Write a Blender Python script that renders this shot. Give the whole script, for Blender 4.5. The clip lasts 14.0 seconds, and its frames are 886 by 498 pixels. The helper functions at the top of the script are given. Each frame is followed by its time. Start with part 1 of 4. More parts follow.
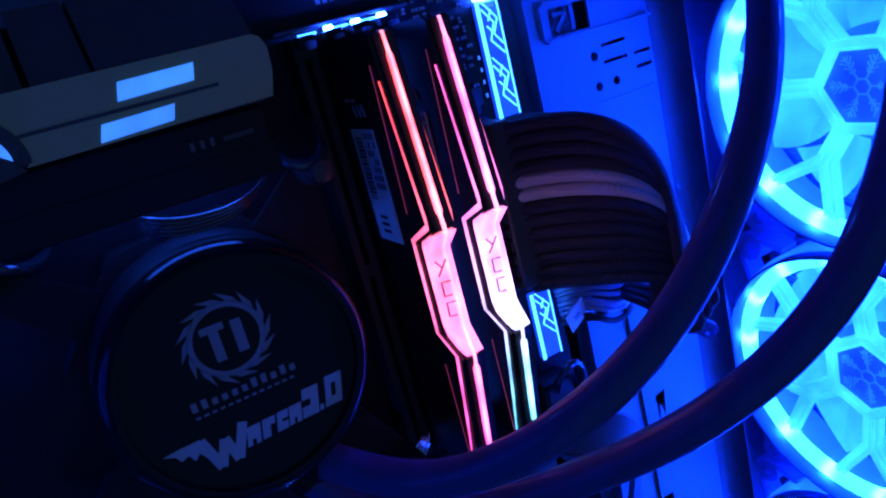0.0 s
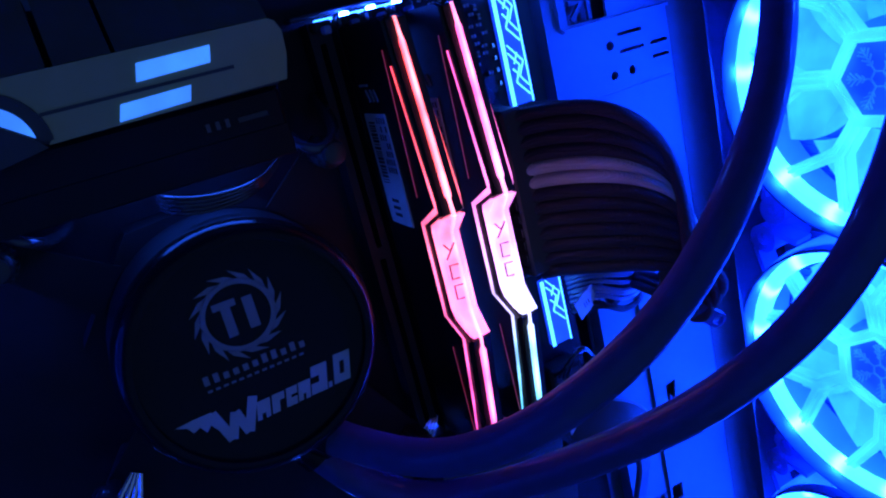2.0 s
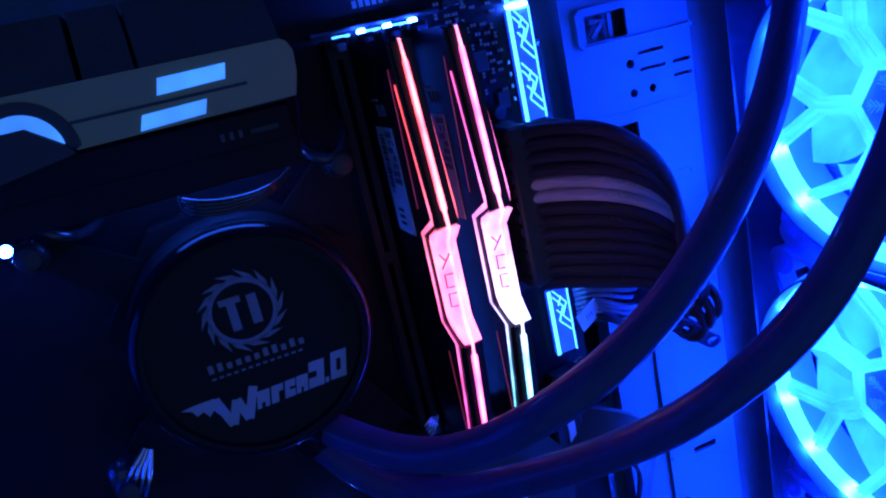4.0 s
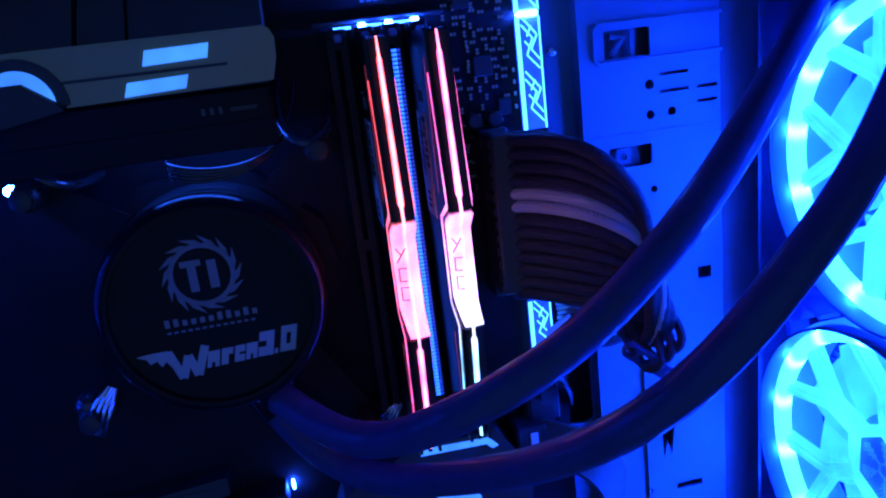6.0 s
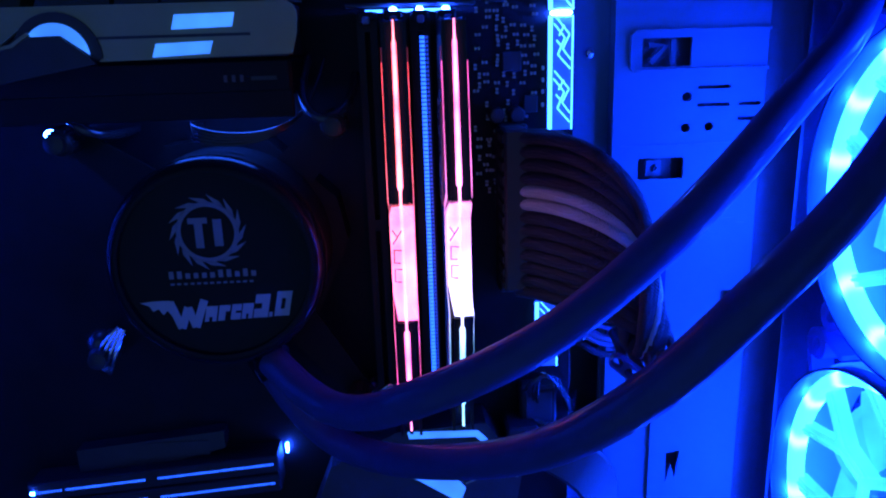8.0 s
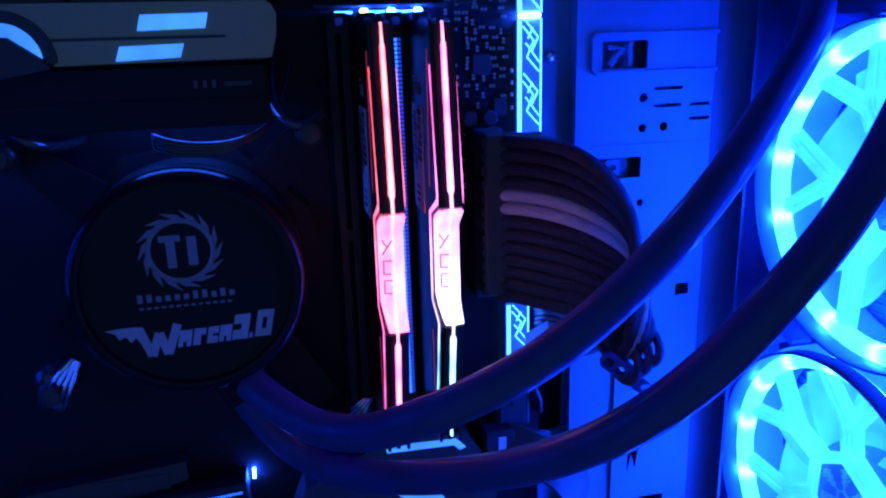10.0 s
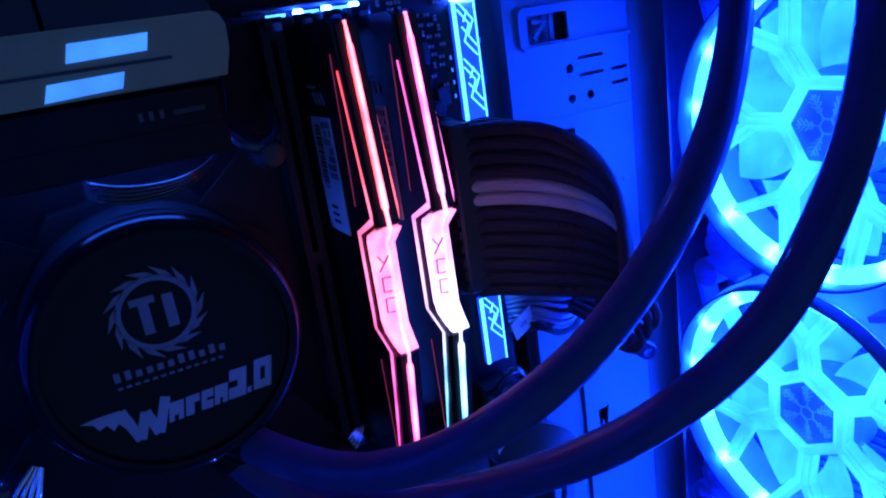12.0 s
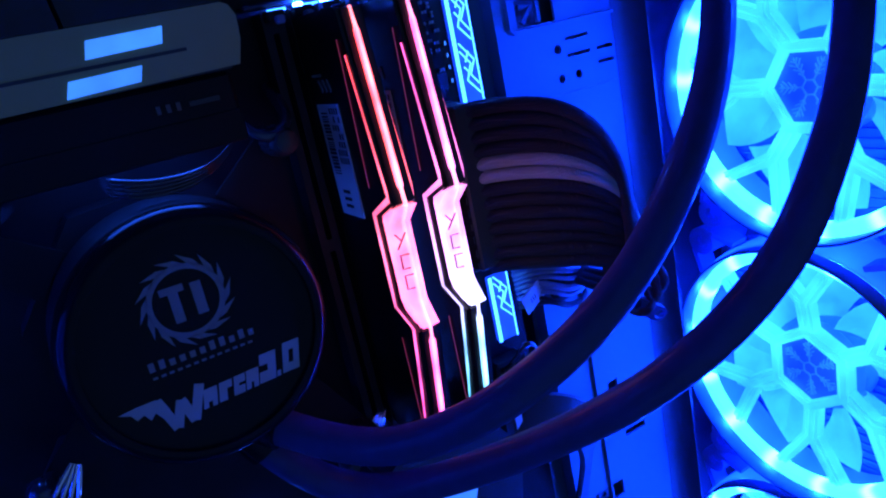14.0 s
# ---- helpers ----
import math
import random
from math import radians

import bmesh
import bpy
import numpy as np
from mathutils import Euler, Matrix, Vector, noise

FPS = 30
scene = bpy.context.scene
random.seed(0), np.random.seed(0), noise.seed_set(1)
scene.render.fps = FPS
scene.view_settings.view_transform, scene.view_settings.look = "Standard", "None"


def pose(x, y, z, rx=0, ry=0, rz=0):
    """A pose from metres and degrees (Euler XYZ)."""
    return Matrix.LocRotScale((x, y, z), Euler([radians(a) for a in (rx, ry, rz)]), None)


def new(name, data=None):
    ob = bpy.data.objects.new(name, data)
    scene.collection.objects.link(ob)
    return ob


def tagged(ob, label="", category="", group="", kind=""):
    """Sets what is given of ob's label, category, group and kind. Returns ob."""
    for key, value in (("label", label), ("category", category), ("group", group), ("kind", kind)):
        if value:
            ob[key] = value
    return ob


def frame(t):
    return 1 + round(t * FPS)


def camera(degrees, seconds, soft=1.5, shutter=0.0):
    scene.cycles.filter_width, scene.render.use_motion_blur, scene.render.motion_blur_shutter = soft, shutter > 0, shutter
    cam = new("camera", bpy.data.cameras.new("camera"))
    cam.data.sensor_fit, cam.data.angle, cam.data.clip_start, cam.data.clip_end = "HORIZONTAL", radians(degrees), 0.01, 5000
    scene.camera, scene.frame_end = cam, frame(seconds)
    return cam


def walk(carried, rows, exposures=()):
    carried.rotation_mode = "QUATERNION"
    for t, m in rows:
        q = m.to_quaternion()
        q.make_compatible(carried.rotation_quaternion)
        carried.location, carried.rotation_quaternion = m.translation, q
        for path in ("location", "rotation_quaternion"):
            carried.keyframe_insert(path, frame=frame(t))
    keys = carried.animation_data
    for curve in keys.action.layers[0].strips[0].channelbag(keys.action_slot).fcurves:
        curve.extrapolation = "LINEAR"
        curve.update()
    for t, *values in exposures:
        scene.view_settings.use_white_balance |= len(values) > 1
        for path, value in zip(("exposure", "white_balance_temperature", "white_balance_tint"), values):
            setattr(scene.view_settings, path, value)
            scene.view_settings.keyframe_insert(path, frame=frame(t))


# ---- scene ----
cam = camera(62.1, 14.0, soft=2.1)
# seconds, eye, yaw, pitch, roll
PATH = [
    (0, -0.07737, -0.21839, 0.13176, -24.787, -16.966, -14.644),
    (0.5, -0.07732, -0.21863, 0.13171, -24.797, -16.954, -14.734),
    (1, -0.07671, -0.21885, 0.13105, -24.363, -16.928, -14.666),
    (1.5, -0.07618, -0.22133, 0.13082, -23.646, -17.072, -14.425),
    (2, -0.07631, -0.22344, 0.12978, -22.861, -17.153, -14.123),
    (2.5, -0.07542, -0.22495, 0.13041, -22.228, -16.837, -13.991),
    (3, -0.07455, -0.22797, 0.13090, -21.043, -16.658, -13.671),
    (3.5, -0.07415, -0.23300, 0.13099, -19.722, -16.529, -13.278),
    (4, -0.06242, -0.23976, 0.13306, -17.887, -16.492, -12.683),
    (6.5, -0.01119, -0.25830, 0.12768, -6.219, -16.027, -5.433),
    (7, 0.00058, -0.25970, 0.12599, -2.911, -16.931, -3.861),
    (7.5, 0.00231, -0.26151, 0.12478, -2.126, -16.475, -2.147),
    (8, 0.00264, -0.26307, 0.12542, -2.723, -15.545, -1.813),
    (10.5, -0.03749, -0.24596, 0.12841, -14.843, -16.225, -2.549),
    (11, -0.04616, -0.23722, 0.12937, -17.369, -16.723, -4.012),
    (11.5, -0.06104, -0.22790, 0.12977, -21.584, -17.535, -5.854),
    (12, -0.06694, -0.22384, 0.13091, -25.648, -17.663, -8.484),
    (12.5, -0.06767, -0.22113, 0.12641, -27.678, -18.099, -11.551),
    (13, -0.07219, -0.22266, 0.12444, -28.797, -17.439, -11.987),
    (13.5, -0.07821, -0.22302, 0.12419, -28.424, -17.082, -12.134),
    (14, -0.08062, -0.22544, 0.12505, -27.484, -17.170, -12.066),
]


def carried_pose(x, y, z, yaw, pitch, roll):
    turn = Euler((radians(90 + pitch), 0, radians(yaw))).to_matrix().to_4x4()
    return Matrix.Translation((x, y, z)) @ turn @ pose(0, 0, 0, 0, 0, roll)


walk(cam, [(t, carried_pose(*row)) for t, *row in PATH], exposures=[(0.0, 0.34), (2.5, 0.38), (4.0, 0.55), (6.5, 0.66), (8.0, 0.6), (10.5, 0.68), (11.5, 0.6), (12.5, 0.46), (14.0, 0.42)])

# ---- world: a dark room round the open case, its blue raised for lens haze ----
world = bpy.data.worlds.new("dark_room_blue_fill")
scene.world = world
world.use_nodes = True
world.node_tree.nodes["Background"].inputs[0].default_value = (0.12, 0.31, 1.0, 1)
world.node_tree.nodes["Background"].inputs[1].default_value = 0.235

BLUE = (0.004, 0.048, 1.0)
RING_GLOW, SPOKE_GLOW, STRIP_GLOW = 42.0, 9.5, 6.0


# ---- materials ----
def material(name, colour, rough=0.5, metal=0.0, spread=0.25, scale=900.0, bump=0.15, coat=0.0, fine=5.0):
    m = bpy.data.materials.new(name)
    m.use_nodes = True
    n, l = m.node_tree.nodes, m.node_tree.links
    b = n["Principled BSDF"]
    b.inputs["Metallic"].default_value = metal
    b.inputs["Coat Weight"].default_value = coat
    tc = n.new("ShaderNodeTexCoord")
    big, small = n.new("ShaderNodeTexNoise"), n.new("ShaderNodeTexNoise")
    big.inputs["Scale"].default_value, small.inputs["Scale"].default_value = scale / fine / 3, scale * 2
    big.inputs["Detail"].default_value = 5
    for t in (big, small):
        l.new(tc.outputs["Object"], t.inputs["Vector"])
    mix = n.new("ShaderNodeMix")
    mix.data_type = "RGBA"
    mix.inputs["A"].default_value = (*[c * (1 - spread) for c in colour], 1)
    mix.inputs["B"].default_value = (*[min(1, c * (1 + spread)) for c in colour], 1)
    l.new(big.outputs["Fac"], mix.inputs["Factor"])
    l.new(mix.outputs["Result"], b.inputs["Base Color"])
    r = n.new("ShaderNodeMapRange")
    r.inputs["To Min"].default_value, r.inputs["To Max"].default_value = max(0.03, rough - 0.12), min(1, rough + 0.12)
    l.new(big.outputs["Fac"], r.inputs["Value"])
    l.new(r.outputs["Result"], b.inputs["Roughness"])
    bp = n.new("ShaderNodeBump")
    bp.inputs["Strength"].default_value, bp.inputs["Distance"].default_value = bump, 0.0003
    l.new(small.outputs["Fac"], bp.inputs["Height"])
    l.new(bp.outputs["Normal"], b.inputs["Normal"])
    return m


def glowing(name, colour, strength, uneven=0.0, scale=120.0, base=0.6):
    m = material(name, [base * 0.7 + 0.3 * base * c for c in colour], 0.35, spread=0.1)
    n, l = m.node_tree.nodes, m.node_tree.links
    b = n["Principled BSDF"]
    b.inputs["Emission Color"].default_value = (*colour, 1)
    b.inputs["Emission Strength"].default_value = strength
    if uneven:
        tc, no, r = n.new("ShaderNodeTexCoord"), n.new("ShaderNodeTexNoise"), n.new("ShaderNodeMapRange")
        no.inputs["Scale"].default_value = scale
        r.inputs["From Min"].default_value, r.inputs["From Max"].default_value = 0.3, 0.7
        r.inputs["To Min"].default_value, r.inputs["To Max"].default_value = strength * (1 - uneven), strength * (1 + uneven)
        l.new(tc.outputs["Object"], no.inputs["Vector"])
        l.new(no.outputs["Fac"], r.inputs["Value"])
        l.new(r.outputs["Result"], b.inputs["Emission Strength"])
    return m


def running_light(name, stops, strength):
    """A light bar whose colour runs along its length (object z, metres)."""
    m = glowing(name, (1, 1, 1), strength)
    n, l = m.node_tree.nodes, m.node_tree.links
    tc, sep, r, ramp = n.new("ShaderNodeTexCoord"), n.new("ShaderNodeSeparateXYZ"), n.new("ShaderNodeMapRange"), n.new("ShaderNodeValToRGB")
    r.inputs["From Max"].default_value = 0.133
    l.new(tc.outputs["Object"], sep.inputs[0])
    l.new(sep.outputs["Z"], r.inputs["Value"])
    l.new(r.outputs["Result"], ramp.inputs["Fac"])
    e = ramp.color_ramp.elements
    e[0].position, e[0].color = stops[0][0], (*stops[0][1], 1)
    e[1].position, e[1].color = stops[-1][0], (*stops[-1][1], 1)
    for p, c in stops[1:-1]:
        e.new(p).color = (*c, 1)
    # a paler core painted along the guide's middle for an overexposed look (object x, metres)
    away, core, pale = n.new("ShaderNodeMath"), n.new("ShaderNodeMapRange"), n.new("ShaderNodeMix")
    away.operation, core.interpolation_type, pale.data_type = "ABSOLUTE", "SMOOTHSTEP", "RGBA"
    core.inputs["From Min"].default_value, core.inputs["From Max"].default_value = 0.0, 0.0008
    core.inputs["To Min"].default_value, core.inputs["To Max"].default_value = 0.2, 0.0
    pale.inputs["B"].default_value = (1, 0.85, 0.95, 1)
    l.new(sep.outputs["X"], away.inputs[0])
    l.new(away.outputs[0], core.inputs["Value"])
    l.new(core.outputs["Result"], pale.inputs["Factor"])
    l.new(ramp.outputs["Color"], pale.inputs["A"])
    l.new(pale.outputs["Result"], n["Principled BSDF"].inputs["Emission Color"])
    no, k = n.new("ShaderNodeTexNoise"), n.new("ShaderNodeMapRange")
    no.inputs["Scale"].default_value = 95
    k.inputs["From Min"].default_value, k.inputs["From Max"].default_value = 0.35, 0.65
    k.inputs["To Min"].default_value, k.inputs["To Max"].default_value = strength * 0.6, strength * 1.4
    l.new(tc.outputs["Object"], no.inputs["Vector"])
    l.new(no.outputs["Fac"], k.inputs["Value"])
    l.new(k.outputs["Result"], n["Principled BSDF"].inputs["Emission Strength"])
    return m


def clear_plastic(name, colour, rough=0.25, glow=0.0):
    """Frosted see-through plastic: part translucent, part glossy; glow adds emission for LED light inside."""
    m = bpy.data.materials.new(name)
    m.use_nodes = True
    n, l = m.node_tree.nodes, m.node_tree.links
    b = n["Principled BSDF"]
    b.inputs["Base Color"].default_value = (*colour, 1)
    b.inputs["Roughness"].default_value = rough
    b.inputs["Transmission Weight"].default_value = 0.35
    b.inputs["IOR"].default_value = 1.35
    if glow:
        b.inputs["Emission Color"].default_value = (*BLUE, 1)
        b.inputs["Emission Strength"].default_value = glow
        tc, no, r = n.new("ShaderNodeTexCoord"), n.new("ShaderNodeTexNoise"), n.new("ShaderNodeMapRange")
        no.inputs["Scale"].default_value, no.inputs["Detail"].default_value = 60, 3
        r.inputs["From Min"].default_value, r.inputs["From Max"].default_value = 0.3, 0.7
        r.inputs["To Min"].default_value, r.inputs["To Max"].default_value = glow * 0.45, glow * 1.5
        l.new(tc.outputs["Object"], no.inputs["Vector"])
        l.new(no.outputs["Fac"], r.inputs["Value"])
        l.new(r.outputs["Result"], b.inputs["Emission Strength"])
    tr = n.new("ShaderNodeBsdfTranslucent")
    tr.inputs["Color"].default_value = (*colour, 1)
    mx = n.new("ShaderNodeMixShader")
    mx.inputs[0].default_value = 0.35
    l.new(b.outputs[0], mx.inputs[1])
    l.new(tr.outputs[0], mx.inputs[2])
    l.new(mx.outputs[0], n["Material Output"].inputs["Surface"])
    return m


def sleeve(name, colour):
    """Braided cable sleeving."""
    m = material(name, colour, 0.65, spread=0.3)
    n, l = m.node_tree.nodes, m.node_tree.links
    tc, w1, w2, mx, bp = (n.new("ShaderNode" + k) for k in ("TexCoord", "TexWave", "TexWave", "Math", "Bump"))
    mp1, mp2 = n.new("ShaderNodeMapping"), n.new("ShaderNodeMapping")
    mp1.inputs["Rotation"].default_value, mp2.inputs["Rotation"].default_value = (0, radians(40), radians(30)), (0, radians(-40), radians(-30))
    for mp, w in ((mp1, w1), (mp2, w2)):
        l.new(tc.outputs["Object"], mp.inputs["Vector"])
        l.new(mp.outputs["Vector"], w.inputs["Vector"])
        w.inputs["Scale"].default_value = 560
    mx.operation = "MAXIMUM"
    l.new(w1.outputs["Fac"], mx.inputs[0])
    l.new(w2.outputs["Fac"], mx.inputs[1])
    l.new(mx.outputs[0], bp.inputs["Height"])
    bp.inputs["Strength"].default_value, bp.inputs["Distance"].default_value = 0.8, 0.0005
    l.new(bp.outputs["Normal"], n["Principled BSDF"].inputs["Normal"])
    return m


# white paint with the blue of the fan light put into its colour
STEEL = material("white_steel_blue_tint", (0.058, 0.152, 0.222), 0.42, 0.0, 0.06, 2500, 0.1)
# same steel darkened in colour for the unlit strip beside the fans
CHANNEL = material("strip_shade_steel", (0.022, 0.036, 0.06), 0.5, 0.0, 0.1, 2500, 0.1)
# panel steel darkened in colour for the shade inside the windows
TAB_STEEL = material("window_shade_steel", (0.038, 0.088, 0.13), 0.5, 0.0, 0.1, 2500, 0.1)
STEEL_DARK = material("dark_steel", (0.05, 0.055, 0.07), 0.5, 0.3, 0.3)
BLACK_PLASTIC = material("black_plastic", (0.026, 0.026, 0.029), 0.4, 0, 0.35, 2200, 0.25)
WIRE = material("glossy_dark_wire", (0.05, 0.05, 0.06), 0.2, 0.4, 0.2, 1500, 0.05, coat=0.5)
BLACK_GLOSS = material("black_gloss_plastic", (0.008, 0.008, 0.009), 0.2, 0, 0.3, 1500, 0.05, coat=0.0)
PUMP_FACE = material("pump_face_matt", (0.016, 0.016, 0.017), 0.6, 0, 0.3, 2600, 0.2)
PUMP_FACE.node_tree.nodes["Principled BSDF"].inputs["Specular IOR Level"].default_value = 0.25
BLACK_GLOSS.node_tree.nodes["Principled BSDF"].inputs["Specular IOR Level"].default_value = 0.13
MATT_BLACK = material("matt_black_plastic", (0.009, 0.009, 0.011), 0.6, 0, 0.35, 2200, 0.25)
MATT_BLACK.node_tree.nodes["Principled BSDF"].inputs["Specular IOR Level"].default_value = 0.2
# blue haze over the tubes is put into the black rubber's colour
RUBBER = material("black_rubber_blue_haze", (0.032, 0.050, 0.145), 0.8, 0, 0.2, 3000, 0.1, coat=0.22)
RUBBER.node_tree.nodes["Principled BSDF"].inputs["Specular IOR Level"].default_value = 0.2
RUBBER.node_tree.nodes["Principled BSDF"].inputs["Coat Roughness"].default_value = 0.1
BOARD = material("black_circuit_board", (0.010, 0.010, 0.013), 0.45, 0, 0.5, 1500, 0.2)
BOARD.node_tree.nodes["Principled BSDF"].inputs["Specular IOR Level"].default_value = 0.14
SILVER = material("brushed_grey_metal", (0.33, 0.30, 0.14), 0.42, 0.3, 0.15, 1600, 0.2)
GUNMETAL = material("dark_anodised_metal", (0.05, 0.05, 0.055), 0.42, 0.6, 0.25, 1800, 0.2)
CHROME = material("bright_plated_metal", (0.75, 0.75, 0.78), 0.2, 1.0, 0.1, 1200, 0.1)
GOLD = material("gold_contact", (0.7, 0.5, 0.2), 0.3, 1.0, 0.1)
PRINT = material("pale_grey_print", (0.22, 0.22, 0.22), 0.6, 0, 0.15, 2000, 0.1)
PRINT_BRIGHT = material("pale_warm_print", (0.40, 0.40, 0.38), 0.6, 0, 0.2, 2000, 0.1)
PAPER = material("white_paper_label", (0.62, 0.62, 0.66), 0.7, 0, 0.12, 1800, 0.15)
INK = material("black_ink", (0.02, 0.02, 0.025), 0.7)
SLOT_PLASTIC = material("slot_plastic", (0.009, 0.009, 0.012), 0.6)
SPREADER = material("black_heat_spreader", (0.014, 0.013, 0.014), 0.34, 0.45, 0.3, 2400, 0.18)
SLEEVE_BLACK, SLEEVE_WHITE = sleeve("black_braid", (0.012, 0.015, 0.030)), sleeve("pale_braid", (0.45, 0.44, 0.46))
CABLE_BLUE = material("pale_flat_cable", (0.17, 0.23, 0.42), 0.3)
# cover top darkened in colour for the weaker light on its slope
COVER_TOP = material("brushed_metal_top_shade", (0.105, 0.090, 0.040), 0.5, 0.1, 0.3, 1800, 0.25)
LEAD_GREY = material("dark_grey_lead", (0.08, 0.08, 0.09), 0.45)
MATT_CABLE = material("black_flat_cable", (0.026, 0.027, 0.032), 0.5, 0, 0.2, 2600, 0.15)
CHIP = material("chip_black", (0.025, 0.025, 0.03), 0.4, 0, 0.2)
TIN = material("tinned_metal", (0.40, 0.41, 0.45), 0.3, 1.0, 0.1)
CERAMIC = material("component_brown", (0.25, 0.2, 0.16), 0.5)

RING = glowing("blue_led_ring", BLUE, RING_GLOW, 0.5, 75)


def ring_spots(m, count, low, high):
    """Brighter where a diode sits behind the ring (object y and z give the angle)."""
    n, l = m.node_tree.nodes, m.node_tree.links
    tc, sep = n.new("ShaderNodeTexCoord"), n.new("ShaderNodeSeparateXYZ")
    l.new(tc.outputs["Object"], sep.inputs[0])
    steps = [("ARCTAN2", None), ("MULTIPLY", count), ("SINE", None), ("MULTIPLY_ADD", 0.5), ("POWER", 7.0), ("MULTIPLY_ADD", high - low)]
    last = None
    for op, value in steps:
        k = n.new("ShaderNodeMath")
        k.operation = op
        if last is None:
            l.new(sep.outputs["Z"], k.inputs[0])
            l.new(sep.outputs["Y"], k.inputs[1])
        else:
            l.new(last, k.inputs[0])
            if value is not None:
                k.inputs[1].default_value = value
            if op == "MULTIPLY_ADD":
                k.inputs[2].default_value = 0.5 if value == 0.5 else low
        last = k.outputs[0]
    l.new(last, n["Principled BSDF"].inputs["Emission Strength"])


ring_spots(RING, 14, RING_GLOW * 0.6, RING_GLOW * 3.4)
LED = glowing("blue_led", (0.011, 0.07, 1.0), 330.0)
BRIGHT_LED = glowing("bright_blue_led", (0.011, 0.07, 1.0), 260.0)
# ring of the unseen rear fan, added as fill from the left
REAR_FILL = glowing("rear_fill_ring", BLUE, 8.0, 0.5, 75)
# spokes, blades, rim and hub emit in place of carried ring light
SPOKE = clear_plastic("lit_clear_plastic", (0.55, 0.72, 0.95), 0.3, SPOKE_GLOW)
BLADE = clear_plastic("milky_blade_glow", (0.55, 0.75, 0.95), 0.4, 5.5)
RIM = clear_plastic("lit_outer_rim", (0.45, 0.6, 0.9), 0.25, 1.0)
CRYSTAL = clear_plastic("etched_crystal_glow", (0.4, 0.55, 0.85), 0.35, 2.4)
EAR = clear_plastic("clear_frame_plastic", (0.45, 0.60, 0.92), 0.2, 0.0)
SMOKY = clear_plastic("smoky_clear_plastic", (0.10, 0.14, 0.30), 0.2)
HUB = clear_plastic("blue_hub_glow", (0.2, 0.3, 0.6), 0.3, 1.2)
ENGRAVED = glowing("engraved_lit_line", (0.03, 0.2, 1.0), STRIP_GLOW)
PANEL_LIGHT = glowing("pale_blue_light_window", (0.035, 0.215, 1.0), 0.95, 0.3, 70)
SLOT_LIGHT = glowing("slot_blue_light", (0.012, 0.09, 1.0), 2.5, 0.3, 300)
SLOT_DIM = glowing("slot_dim_emission", (0.010, 0.06, 1.0), 0.35, 0.3, 300)
GLINT_GLOW = glowing("cover_glint_light", (0.016, 0.10, 1.0), 12.0, 0.3, 300)
STOPS_A = ((0.0, (0.95, 0.07, 0.50)), (0.25, (1, 0.11, 0.45)), (0.5, (1, 0.17, 0.34)), (0.72, (1, 0.09, 0.10)), (1.0, (1, 0.045, 0.06)))
MEMORY_A, FLANK_A = running_light("memory_light_red", STOPS_A, 2.8), running_light("memory_light_red_flank", STOPS_A, 1.8)
STOPS_B = ((0.0, (0.07, 0.62, 1.0)), (0.25, (0.22, 0.55, 1.0)), (0.42, (0.70, 0.40, 1.0)), (0.62, (0.95, 0.20, 0.70)), (0.8, (0.95, 0.11, 0.50)), (1.0, (0.95, 0.07, 0.36)))
MEMORY_B, FLANK_B = running_light("memory_light_pink", STOPS_B, 2.5), running_light("memory_light_pink_flank", STOPS_B, 1.8)
SEAM_A = glowing("memory_seam_red", (1, 0.05, 0.06), 0.10)
SEAM_B = glowing("memory_seam_pink", (1, 0.08, 0.3), 0.08)
MARK = material("frosted_mark", (0.75, 0.42, 0.50), 0.5, 0, 0.1)


# ---- mesh helpers ----
def mesh_object(name, bm, mat, smooth=False, sharp=40):
    bmesh.ops.recalc_face_normals(bm, faces=bm.faces[:])
    me = bpy.data.meshes.new(name)
    bm.to_mesh(me)
    bm.free()
    me.materials.append(mat)
    if smooth:
        for p in me.polygons:
            p.use_smooth = True
        me.set_sharp_from_angle(angle=radians(sharp))
    return new(name, me)


def part(name, bm, mat, parent, label="", smooth=False, sharp=40):
    ob = mesh_object(name, bm, mat, smooth, sharp)
    ob.parent = parent
    return tagged(ob, label) if label else ob


def thing(name, label, category, at=(0, 0, 0), group="", kind=""):
    ob = new(name)
    ob.empty_display_size = 0.01
    ob.location = at
    return tagged(ob, label, category, group, kind)


def add_box(bm, lo, hi, bevel=0.0, segs=1, turn=None):
    r = bmesh.ops.create_cube(bm, size=1.0)
    c, s = [(a + b) / 2 for a, b in zip(lo, hi)], [abs(b - a) for a, b in zip(lo, hi)]
    vs = r["verts"]
    bmesh.ops.scale(bm, vec=s, verts=vs)
    if bevel:
        es = list({e for v in vs for e in v.link_edges})
        out = bmesh.ops.bevel(bm, geom=es, offset=min(bevel, min(s) * 0.45), segments=segs, affect="EDGES", clamp_overlap=True)
        vs = list({v for f in out["faces"] for v in f.verts} | {v for v in vs if v.is_valid})
    if turn is not None:
        bmesh.ops.transform(bm, matrix=turn, verts=vs)
    bmesh.ops.translate(bm, vec=c, verts=vs)
    return vs


def box(lo, hi, bevel=0.0, segs=1, turn=None):
    bm = bmesh.new()
    add_box(bm, lo, hi, bevel, segs, turn)
    return bm


